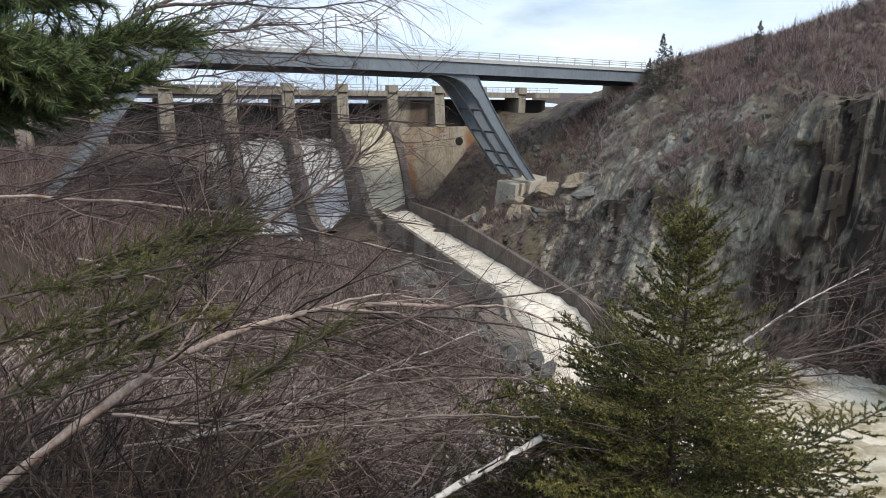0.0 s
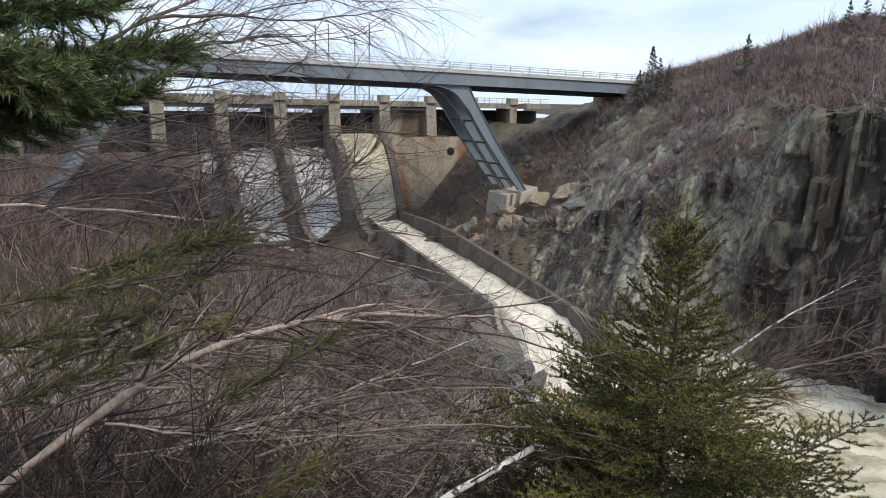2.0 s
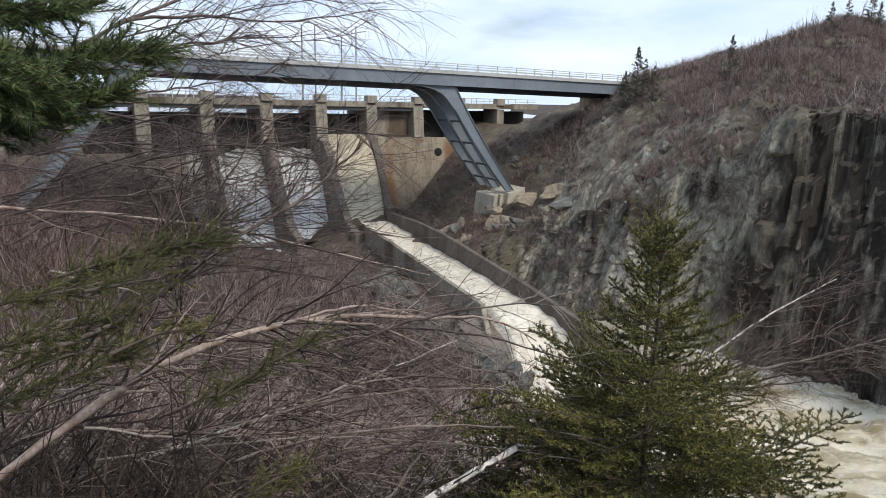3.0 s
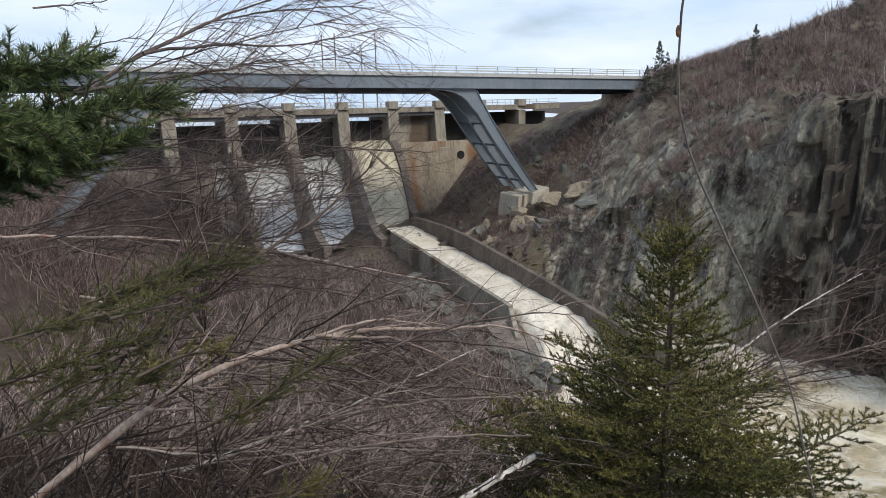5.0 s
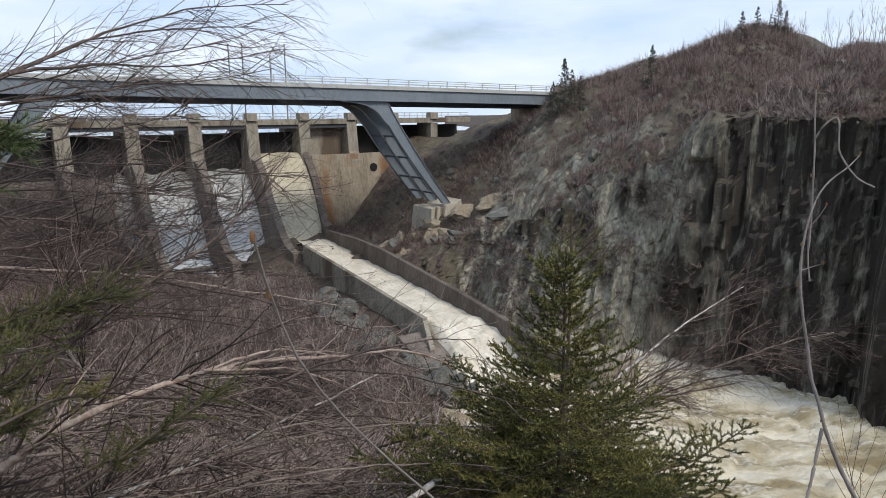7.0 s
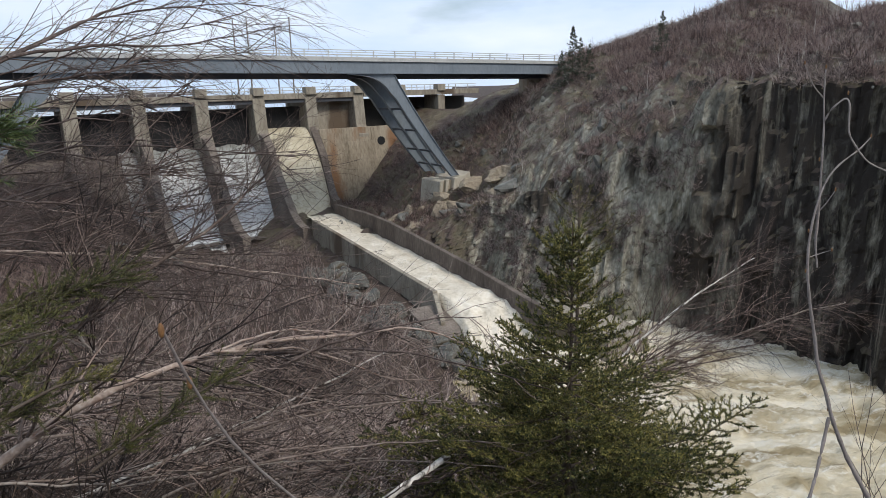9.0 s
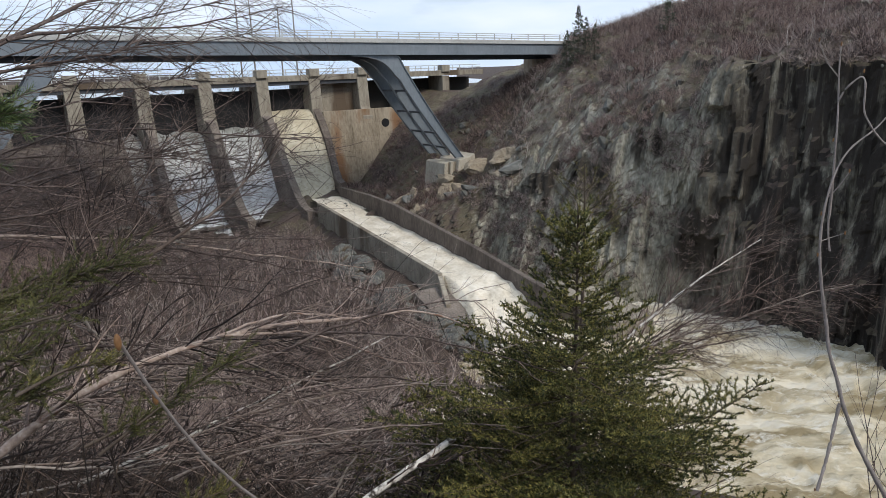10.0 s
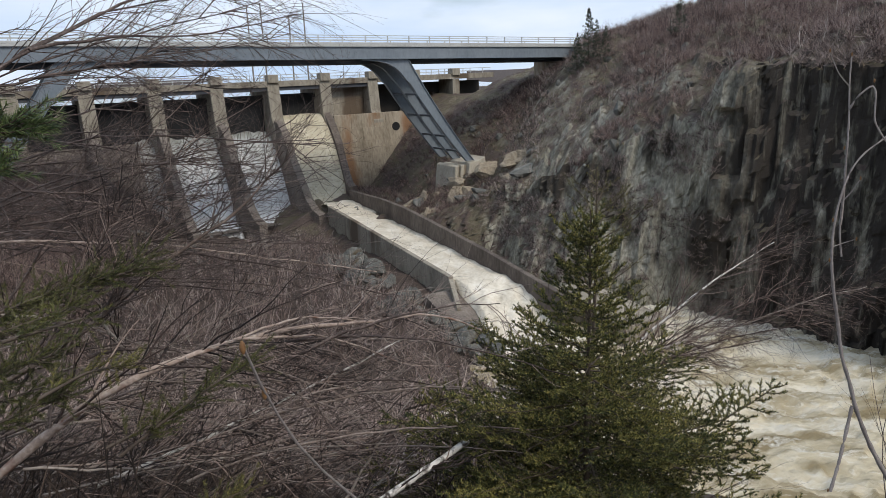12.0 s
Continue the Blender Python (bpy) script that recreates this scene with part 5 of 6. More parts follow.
def bough(name, seed, points, r0, r1, mat, label, category="branch", group="", twigs=14, length=0.5, levels=1, count=4, lift=0.0, twig_mat=None, spread=0.7, start=0.15, wander=0.12, fine=0.0034, jitter=0.007):
    """A named branch along a line, with side twigs as a part of its own."""
    r = np.random.default_rng(seed)
    n = max(10, 3 * len(points))
    p = resample(points, n) + r.normal(0, jitter, (n, 3))
    rad = np.linspace(r0, r1, n) * (1 + 0.08 * r.normal(0, 1, n))
    v, t = tubes([(p, rad)], 7)
    ob = tagged(part(name, tri_mesh(name, v, t, mat, True)), label, category, group)
    out, alone = [], twigs <= 8
    for _ in range(twigs):
        f = r.uniform(start, 0.98) * (n - 1)
        i = min(n - 2, int(f))
        q = p[i] + (p[i + 1] - p[i]) * (f - i)
        al = unit(p[i + 1] - p[i])
        w = unit(al + spread * unit(np.cross(al, r.normal(0, 1, 3))))
        mine = []
        grow(r, q, w, length * r.uniform(0.5, 1.3), max(rad[i] * 0.42, fine), levels, mine, count, lift, wander, 0.6, 0.65, 6, 0.3)
        if alone:
            part("twig", tri_mesh("twig", *tubes(mine, 3), twig_mat or TWIG, True), ob)
        out += mine
    if out and not alone:
        tagged(part("twigwork", tri_mesh("twigwork", *tubes(out, 3), twig_mat or TWIG, True), ob, "fine dark bare twigs"), kind="stuff")
    return ob


bough("leaning_birch", 71, [(-4.6, 2.9, 20.3), (-3.8, 3.5, 20.95), (-3.22, 3.9, 21.43), (-2.71, 4.2, 21.81), (-2.37, 4.4, 21.94), (-1.92, 4.6, 22.06), (-1.63, 4.9, 22.04), (-1.28, 5.3, 21.95), (-0.79, 5.9, 21.72), (-0.6, 6.2, 21.69), (-0.1, 6.6, 21.51), (0.26, 6.9, 21.2)],
      0.041, 0.008, BIRCH, "pale birch stem bent in an arch over the bank", "birch", twigs=40, length=0.95, levels=2, count=3, lift=-0.15, start=0.3)
bough("birch_branch", 72, [(-1.74, 4.75, 22.06), (-1.52, 5.0, 22.09), (-1.27, 5.3, 22.03), (-0.96, 5.7, 21.83), (-0.75, 6.0, 21.64)], 0.011, 0.005, BIRCH, "thin birch branch curving beside its stem", twigs=14, length=0.6, levels=1)
bough("birch_branch", 73, [(-1.72, 4.75, 22.07), (-1.29, 5.3, 21.88), (-0.98, 5.7, 21.6), (-0.56, 6.1, 21.18), (-0.06, 6.5, 20.96)], 0.013, 0.005, BIRCH, "drooping birch branch with fine twigs", twigs=26, length=0.7, levels=2)
bough("fallen_birch", 74, [(-2.95, 4.6, 20.9), (-2.359, 5.0, 20.994), (-1.974, 5.35, 21.052), (-1.535, 5.7, 21.127), (-1.098, 6.05, 21.217), (-0.576, 6.4, 21.349)], 0.019, 0.007, WHITE_BIRCH, "white birch stem lying in the brush", "birch", twigs=26, length=1.0, levels=1)
bough("birch_branch", 75, [(-5.6, 5.3, 22.75), (-4.35, 5.8, 22.65), (-3.77, 6.0, 22.59), (-3.36, 6.2, 22.52), (-2.85, 6.5, 22.4), (-2.36, 7.0, 22.13), (-1.64, 7.6, 21.84), (-1.03, 8.0, 21.59)], 0.016, 0.007, BIRCH, "long level birch branch reaching over the slope", twigs=34, length=0.8, levels=2)
bough("dark_branch", 76, [(-3.62, 4.6, 21.79), (-3.26, 4.9, 21.9), (-2.92, 5.1, 22.17), (-2.6, 5.3, 22.44), (-2.27, 5.5, 22.67), (-1.92, 5.7, 22.88), (-1.66, 5.9, 23.14), (-1.4, 6.0, 23.42)], 0.024, 0.006, RISING_BARK, "dark rising branch with many bare twigs", twigs=50, length=0.9, levels=2, lift=0.1, twig_mat=TWIG_BARK, fine=0.0045)
bough("dark_branch", 77, [(-2.92, 5.1, 22.17), (-2.72, 5.2, 22.52), (-2.61, 5.3, 22.82), (-2.44, 5.4, 23.17), (-2.2, 5.5, 23.52)], 0.014, 0.004, TWIG_BARK, "dark upright branch with bare twigs", twigs=26, length=0.7, levels=2, lift=0.1)
for i, pts in enumerate(([(-3.48, 5.30, 22.14), (-3.27, 5.40, 22.35), (-3.09, 5.50, 22.64), (-2.91, 5.60, 22.98), (-2.80, 5.70, 23.25), (-2.69, 5.80, 23.52)],
                         [(-3.35, 5.20, 22.03), (-3.19, 5.40, 22.25), (-2.97, 5.60, 22.48), (-2.64, 5.80, 22.68), (-2.28, 6.00, 22.88), (-1.86, 6.20, 23.07)])):
    bough("dark_branch", 321 + i, pts, 0.013, 0.004, TWIG_BARK, "dark thin branch rising out of the brush", twigs=28, length=0.7, levels=2, lift=0.1, spread=0.6, fine=0.0045)
bough("birch_log", 78, [(-1.26, 4.12, 20.5), (-1.01, 4.25, 20.64), (-0.63, 4.46, 20.83), (-0.245, 4.68, 20.97), (0.03, 4.9, 21.04)], 0.032, 0.026, WHITE_BIRCH, "broken white birch log among the brush", "log", twigs=8, length=0.5)
bough("dead_branch", 79, [(1.6, 8.1, 19.3), (2.34, 8.6, 20.11), (2.76, 9.0, 20.28), (3.22, 9.2, 20.54), (3.61, 9.4, 20.77), (4.17, 9.7, 20.97), (4.89, 10.0, 21.27)], 0.03, 0.006, WHITE_BIRCH, "white dead branch reaching out over the river", twigs=46, length=1.1, levels=2, lift=-0.02, start=0.3, fine=0.005, twig_mat=DEAD_TWIG, wander=0.14, spread=0.5)
bough("dead_branch", 85, [(1.6, 8.2, 19.2), (2.4, 8.6, 19.75), (3.2, 9.0, 19.85), (4.0, 9.4, 19.8), (4.9, 9.8, 19.75)], 0.02, 0.006, DEAD_TWIG, "dark dead branch with a thick tangle of twigs", twigs=80, length=0.8, levels=2, lift=0.05, start=0.05, twig_mat=TWIG, wander=0.14, spread=0.8)
for i, pts in enumerate(([(1.7, 8.2, 19.4), (2.4, 8.6, 19.9), (3.3, 9.1, 20.2), (4.4, 9.6, 20.45), (5.4, 9.9, 20.6)], [(1.7, 8.3, 19.3), (2.6, 8.7, 19.8), (3.6, 9.2, 19.95), (4.8, 9.7, 19.95), (6.0, 10.0, 19.95)])):
    bough("dead_branch", 86 + i, pts, 0.016, 0.005, DEAD_TWIG, "dark dead branch with a thick tangle of twigs", twigs=80, length=0.75, levels=2, count=4, lift=-0.1, start=0.03, twig_mat=TWIG, wander=0.13, spread=0.8, fine=0.0045)
bough("dead_branch", 80, [(1.7, 8.2, 19.5), (2.46, 8.6, 20.07), (3.22, 9.0, 20.1), (3.91, 9.3, 20.12), (4.72, 9.6, 20.21), (5.69, 10.0, 20.36), (6.59, 10.3, 20.38)], 0.028, 0.006, PALE_STEM, "pale dead branch lying over the spruce's top", twigs=84, length=1.1, levels=2, lift=-0.1, start=0.1, fine=0.005, twig_mat=DEAD_TWIG, wander=0.14, spread=0.5)
for i, pts in enumerate(([(-3.59, 4.6, 23.9), (-3.26, 4.9, 24.13), (-2.97, 5.2, 24.35), (-2.65, 6.0, 24.71), (-2.18, 6.5, 24.95), (-1.41, 7.0, 25.04)],
                         [(-3.59, 4.6, 23.94), (-3.16, 5.0, 24.04), (-2.87, 5.5, 24.14), (-2.53, 6.0, 24.22), (-1.93, 6.5, 24.32)],
                         [(-3.05, 5.0, 24.26), (-2.75, 5.6, 24.38), (-2.29, 6.1, 24.36), (-1.48, 6.8, 24.59)],
                         [(-3.7, 4.6, 23.75), (-3.2, 5.2, 24.28), (-2.8, 5.8, 24.62), (-2.2, 6.4, 24.75), (-1.7, 6.8, 24.8)])):
    bough("birch_spray", 81 + i, pts, 0.014, 0.003, TWIG_BARK, "spray of thin bare birch twigs against the sky", group="birch sprays", twigs=24, length=1.0, levels=1, count=4, spread=0.5, wander=0.06, lift=-0.55, fine=0.0042, twig_mat=TWIG_BARK)
for i, pts in enumerate(([(-5.59, 6.00, 23.11), (-4.94, 6.30, 22.99), (-4.55, 6.60, 22.85), (-4.03, 6.90, 22.72), (-3.53, 7.20, 22.67)],
                         [(-5.31, 5.60, 22.72), (-4.78, 5.80, 22.78), (-4.40, 6.00, 22.86), (-3.94, 6.30, 22.83), (-3.51, 6.60, 22.70)],
                         [(-6.07, 6.60, 23.34), (-5.47, 6.80, 23.22), (-5.03, 7.00, 23.11), (-4.71, 7.30, 22.83), (-4.42, 7.60, 22.54)],
                         [(-6.72, 7.40, 22.71), (-6.03, 7.70, 22.96), (-5.46, 8.00, 23.15), (-4.78, 8.40, 23.21), (-4.03, 8.80, 23.15)],
                         [(-5.17, 6.20, 22.19), (-4.85, 6.60, 22.42), (-4.47, 7.00, 22.81), (-4.05, 7.40, 23.16), (-3.60, 7.80, 23.41)])):
    bough("bare_branch", 301 + i, pts, 0.011, 0.004, TWIG_BARK, "thin bare branch lying level in the brush", group="bare branches", twigs=44, length=0.8, levels=2, count=4, spread=0.5, wander=0.1, lift=-0.05, fine=0.0045, twig_mat=TWIG_BARK)
for i, pts in enumerate(([(-4.05, 5.20, 24.88), (-3.82, 5.40, 24.99), (-3.78, 5.60, 25.05), (-3.60, 5.70, 25.02), (-3.53, 5.90, 25.13)],
                         [(-3.92, 5.00, 24.74), (-3.73, 5.20, 24.98), (-3.71, 5.40, 25.09), (-3.69, 5.60, 25.20), (-3.67, 5.80, 25.28)],
                         [(-4.08, 5.20, 24.66), (-3.95, 5.40, 24.69), (-3.89, 5.60, 24.74), (-3.84, 5.80, 24.77), (-3.76, 6.00, 24.88)],
                         [(-4.14, 5.40, 24.25), (-3.98, 5.60, 24.38), (-3.85, 5.80, 24.41), (-3.76, 6.00, 24.50), (-3.68, 6.20, 24.47)])):
    bough("birch_spray", 311 + i, pts, 0.008, 0.003, TWIG_BARK, "small spray of bare twigs with buds against the sky", group="birch sprays", twigs=9, length=0.3, levels=1, count=3, spread=0.6, wander=0.1, lift=0.1, fine=0.0035, twig_mat=TWIG_BARK)
for i, pts in enumerate(([(-4.2, 3.9, 20.6), (-3.4, 5.0, 21.9), (-2.9, 6.2, 23.2)], [(-4.9, 5.4, 21.0), (-4.1, 6.6, 22.6), (-3.7, 7.4, 24.0)], [(-5.6, 6.4, 20.0), (-4.6, 7.6, 21.6), (-3.4, 8.8, 22.9)], [(-3.0, 5.6, 19.6), (-2.2, 6.6, 20.7), (-1.2, 7.8, 21.5)], [(-2.6, 4.6, 19.6), (-1.9, 5.4, 20.5), (-0.9, 6.4, 21.1)], [(-4.8, 4.6, 20.6), (-3.9, 5.2, 21.2), (-2.4, 6.2, 21.6)])):
    bough("alder_stem", 91 + i, pts, 0.018, 0.004, TWIG_BARK, "dark bare alder stem leaning across the bank", group="alder stems", twigs=9, length=0.9, levels=1, count=3)

r = np.random.default_rng(141)
for i in range(34):
    y = r.uniform(4.2, 11)
    x = -(0.3 + 0.75 * r.random()) * y * 0.75 - 0.6
    z = float(land_height(x, y)) + r.uniform(0.2, 1.3) * (1.2 if y < 8 else 1.0)
    run, head, rise = r.uniform(1.4, 3.2), r.uniform(-0.5, 0.6), r.uniform(-0.1, 0.75)
    mid = (x + run * 0.5 * math.cos(head), y + run * 0.5 * math.sin(head), z + rise * run * 0.5 + r.uniform(0.0, 0.25))
    end = (x + run * math.cos(head), y + run * math.sin(head), z + rise * run * 0.75)
    pale = i % 5 == 0
    bough("bare_branch", 150 + i, [(x, y, z), mid, end], r.uniform(0.009, 0.017), 0.003, BIRCH if pale else (MID_BARK if i % 5 < 3 else TWIG_BARK),
          "pale bare branch tangled in the bank's brush" if pale else "dark bare branch tangled in the bank's brush", group="bare branches on the bank", twigs=14, length=0.9, levels=1, count=4, wander=0.12, spread=0.7, lift=-0.05, fine=0.0055)

# crossing branches that rise in front of the dam
for i in range(24):
    y = r.uniform(5.0, 8.0)
    x = -0.78 * y + r.uniform(-0.6, 1.7)
    z = 24 + r.uniform(-0.36, -0.02) * y
    run, head, rise = r.uniform(1.6, 3.0), r.uniform(-0.35, 0.5), r.uniform(-0.35, 0.35)
    mid = (x + run * 0.5 * math.cos(head), y + run * 0.5 * math.sin(head), z + rise * run * 0.5 + r.uniform(-0.05, 0.15))
    end = (x + run * math.cos(head), y + run * math.sin(head), z + rise * run * 0.85)
    bough("bare_branch", 200 + i, [(x - 0.5, y - 0.1, z - 0.2), (x, y, z), mid, end], r.uniform(0.008, 0.016), 0.004, TWIG_BARK,
          "dark bare branch crossing in front of the dam", group="bare branches on the bank", twigs=14, length=0.9, levels=1, count=4, wander=0.12, spread=0.7, fine=0.0058, twig_mat=TWIG_BARK)

# long branches sweeping across the brush
for i, (pts, size, mat) in enumerate((
        ([(-2.63, 6.5, 22.53), (-2.39, 6.85, 22.71), (-2.17, 7.2, 22.88), (-1.68, 7.55, 23.13)], 0.011, TWIG_BARK),
        ([(-3.54, 5.5, 23.72), (-3.38, 5.8, 23.72), (-3.08, 6.1, 23.81), (-2.73, 6.4, 23.89), (-2.35, 6.7, 24.01)], 0.01, TWIG_BARK),
        ([(-3.67, 5.8, 24.05), (-3.3, 6.0, 24.11), (-2.9, 6.2, 24.19), (-2.56, 6.4, 24.31)], 0.013, TWIG_BARK),
        ([(-3.4, 4.6, 21.6), (-2.73, 5.0, 21.62), (-2.33, 5.25, 21.49), (-1.75, 5.5, 21.35), (-1.23, 5.75, 21.23)], 0.01, TWIG_BARK),
        ([(-2.97, 3.9, 21.53), (-2.65, 4.05, 21.41), (-2.38, 4.2, 21.3), (-2.07, 4.35, 21.29), (-1.81, 4.5, 21.21)], 0.011, PALE_STEM),
        ([(-2.43, 5.2, 21.27), (-2.13, 5.5, 21.25), (-1.74, 5.8, 21.24), (-0.94, 6.1, 21.29)], 0.01, TWIG_BARK),
        ([(-2.79, 5.2, 21.69), (-2.87, 5.2, 21.88), (-2.95, 5.2, 22.1)], 0.014, PALE_STEM),
        ([(-2.41, 5.0, 21.67), (-2.02, 5.3, 21.65), (-1.62, 5.6, 21.64), (-1.23, 5.9, 21.54)], 0.011, TWIG_BARK),
        ([(-1.92, 5.6, 21.72), (-1.56, 5.8, 21.38), (-1.19, 6.0, 20.97), (-0.91, 6.2, 20.74)], 0.009, TWIG_BARK),
        ([(-3.2, 4.7, 21.4), (-2.72, 4.9, 21.36), (-2.31, 5.1, 21.24), (-1.8, 5.3, 20.9), (-0.81, 5.5, 20.71)], 0.012, TWIG_BARK),
        ([(-2.9, 6.8, 20.9), (-2.79, 7.0, 21.25), (-2.66, 7.2, 21.44), (-2.54, 7.4, 21.68)], 0.013, PALE_STEM),
        ([(-3.73, 5.6, 23.13), (-3.32, 5.9, 23.06), (-2.88, 6.2, 22.89), (-2.51, 6.5, 22.85)], 0.01, TWIG_BARK),
        ([(-4.06, 6.0, 22.75), (-3.54, 6.3, 22.77), (-2.99, 6.6, 22.9), (-2.34, 6.9, 23.04)], 0.012, TWIG_BARK))):
    pale = mat is PALE_STEM
    if i in (3, 5, 7, 9):
        mat = MID_BARK
    bough("sweeping_branch", 240 + i, pts, size, 0.003, mat, "pale bare branch lying through the brush" if pale else "long dark branch sweeping through the brush", group="sweeping branches",
          twigs=20, length=0.75, levels=1, count=4, wander=0.12, spread=0.7, start=0.1, fine=0.0055)

for i, (pts, size, mat) in enumerate((
        ([(-3.247, 4.4, 20.979), (-2.561, 4.6, 21.024), (-1.732, 4.8, 21.067), (-1.154, 5.0, 20.98), (-0.586, 5.2, 20.858)], 0.009, PALE_STEM),
        ([(-1.077, 5.0, 20.415), (-0.862, 5.2, 20.669), (-0.664, 5.4, 20.94), (-0.434, 5.6, 21.139)], 0.012, PALE_STEM),
        ([(-0.795, 5.4, 20.299), (-0.624, 5.6, 20.525), (-0.415, 5.8, 20.581)], 0.009, PALE_STEM),
        ([(-2.88, 5.0, 22.158), (-2.785, 5.0, 21.949), (-2.678, 5.0, 21.745)], 0.013, PALE_STEM),
        ([(-3.724, 4.8, 22.355), (-3.665, 4.95, 22.265), (-3.13, 5.1, 22.092), (-2.866, 5.25, 21.896), (-2.646, 5.4, 21.709)], 0.012, PALE_STEM),
        ([(-2.654, 4.6, 21.829), (-2.578, 4.8, 21.709), (-1.947, 5.0, 21.601), (-1.276, 5.2, 21.472), (-0.897, 5.4, 21.284)], 0.009, MID_BARK),
        ([(-2.811, 4.3, 21.259), (-2.248, 4.475, 21.275), (-1.773, 4.65, 21.351), (-1.259, 4.825, 21.538), (-0.825, 5.0, 21.577)], 0.01, MID_BARK),
        ([(-3.045, 4.2, 21.695), (-2.712, 4.35, 21.737), (-2.44, 4.5, 21.788), (-2.11, 4.65, 21.826), (-1.716, 4.8, 21.858)], 0.011, MID_BARK),
        ([(-3.126, 4.0, 21.465), (-2.758, 4.16, 21.368), (-2.305, 4.32, 21.316), (-1.735, 4.48, 21.227), (-1.331, 4.64, 21.295), (-0.914, 4.8, 21.239)], 0.01, MID_BARK),
        ([(-2.485, 5.2, 21.698), (-1.93, 5.25, 21.605), (-1.476, 5.3, 21.352), (-1.119, 5.35, 20.925), (-0.951, 5.4, 20.483)], 0.008, TWIG_BARK),
        ([(-1.778, 5.4, 21.585), (-1.298, 5.467, 21.484), (-0.919, 5.533, 21.217), (-0.532, 5.6, 20.763)], 0.008, TWIG_BARK),
        ([(-2.165, 5.4, 21.705), (-1.844, 5.5, 21.705), (-1.411, 5.6, 21.671), (-0.926, 5.7, 21.421), (-0.315, 5.8, 21.003)], 0.008, MID_BARK))):
    pale = mat is PALE_STEM
    bough("lying_branch", 360 + i, pts, size, 0.0035, mat, "pale dead stem lying through the brush" if pale else "brown bare branch drooping through the brush", group="branches lying in the brush",
          twigs=3 if pale else 14, length=0.6, levels=1, count=3, wander=0.12, spread=0.7, lift=-0.25, fine=0.0036)

for i in range(30):
    y = r.uniform(4.3, 8.5)
    x = -y * r.uniform(0.12, 0.72)
    z = max(24 + y * r.uniform(-0.72, -0.34), float(land_height(x, y)) + 0.4)
    run, head, rise = r.uniform(1.0, 2.2), r.uniform(-0.4, 0.5), r.uniform(-0.3, 0.2)
    pts = [(x + run * f * math.cos(head), y + run * f * math.sin(head), z + rise * run * f + 0.22 * run * f * (1 - f)) for f in (-0.35, 0.0, 0.35, 0.7, 1.0)]
    mat = (MID_BARK, TWIG_BARK)[i % 2]
    bough("arching_branch", 320 + i, pts, r.uniform(0.008, 0.015), 0.0035, mat, "dark bare branch arching through the brush" if mat is TWIG_BARK else "brown bare branch arching through the brush",
          group="arching branches", twigs=10, length=0.6, levels=1, count=3, wander=0.12, spread=0.75, fine=0.005, twig_mat=MID_BARK if i % 2 else TWIG_BARK)


def shrub(seed, x, y, height, stems, mat, label, group):
    """A bare bush of many rising stems with fine side twigs."""
    r = np.random.default_rng(seed)
    out = []
    for _ in range(stems):
        grow(r, (r.normal(0, 0.08), r.normal(0, 0.08), -0.1), (r.normal(0, 0.28), r.normal(0, 0.28), 1.0), height * r.uniform(0.7, 1.1), 0.012, 2, out, 4, 0.25, 0.06, 0.5, 0.6, 6, 0.3)
    ob = part("bare_shrub", tri_mesh("bare_shrub", *tubes(out, 3), mat), None, m=pose(x, y, float(land_height(x, y))))
    return tagged(ob, label, "shrub", group)


for i, (x, y, h) in enumerate(((-0.1, 8.0, 2.3), (-0.45, 8.1, 2.0), (0.45, 8.5, 2.4), (0.65, 9.0, 3.5), (0.1, 8.9, 2.4), (0.95, 9.3, 3.8), (-0.9, 8.8, 2.0), (-0.2, 7.2, 1.7), (0.3, 9.8, 2.6))):
    shrub(260 + i, x, y, h, 9, TWIG, "purple-brown leafless shrub of fine rising twigs", "shrubs beside the spruce")
for i, (x, y, h) in enumerate(((2.2, 8.8, 2.9), (2.6, 8.9, 3.0))):
    shrub(280 + i, x, y, h, 12, DEAD_TWIG, "reddish leafless shrub under the dead branches", "shrubs under the dead branches")
for i, (x, y, h) in enumerate(((-5.6, 7.4, 4.2), (-6.2, 8.2, 4.4))):
    shrub(300 + i, x, y, h, 8, TWIG_BARK, "tall dark leafless alder clump on the bank", "alder clumps on the bank")
for i, (x, y, h) in enumerate(((5.5, 7.2, 3.0), (5.9, 7.4, 3.4))):
    shrub(290 + i, x, y, h, 3, TWIG_BARK, "thin bare sapling at the bank's edge", "saplings at the bank's edge")


def buds(points, parent, size):
    """Small pointed buds, each of its own."""
    for i, p in enumerate(points):
        bm = bmesh.new()
        bmesh.ops.create_icosphere(bm, subdivisions=2, radius=size)
        bmesh.ops.scale(bm, verts=bm.verts, vec=(0.6, 0.6, 1.5))
        bmesh.ops.translate(bm, verts=bm.verts, vec=p)
        part("bud", done(bm, "bud", BUD), parent, "brown swollen bud")


def bare_shoot(points, r0, r1, name="shoot", parent=None, label=""):
    """A smooth knobbly shoot along a line."""
    n = 4 * len(points)
    p = resample(points, n)
    rad = np.linspace(r0, r1, n) * (1 + 0.14 * np.sin(np.arange(n) * 1.9))
    return part(name, tri_mesh(name, *tubes([(p, rad)], 8), GREY_TWIG, True), parent, label)


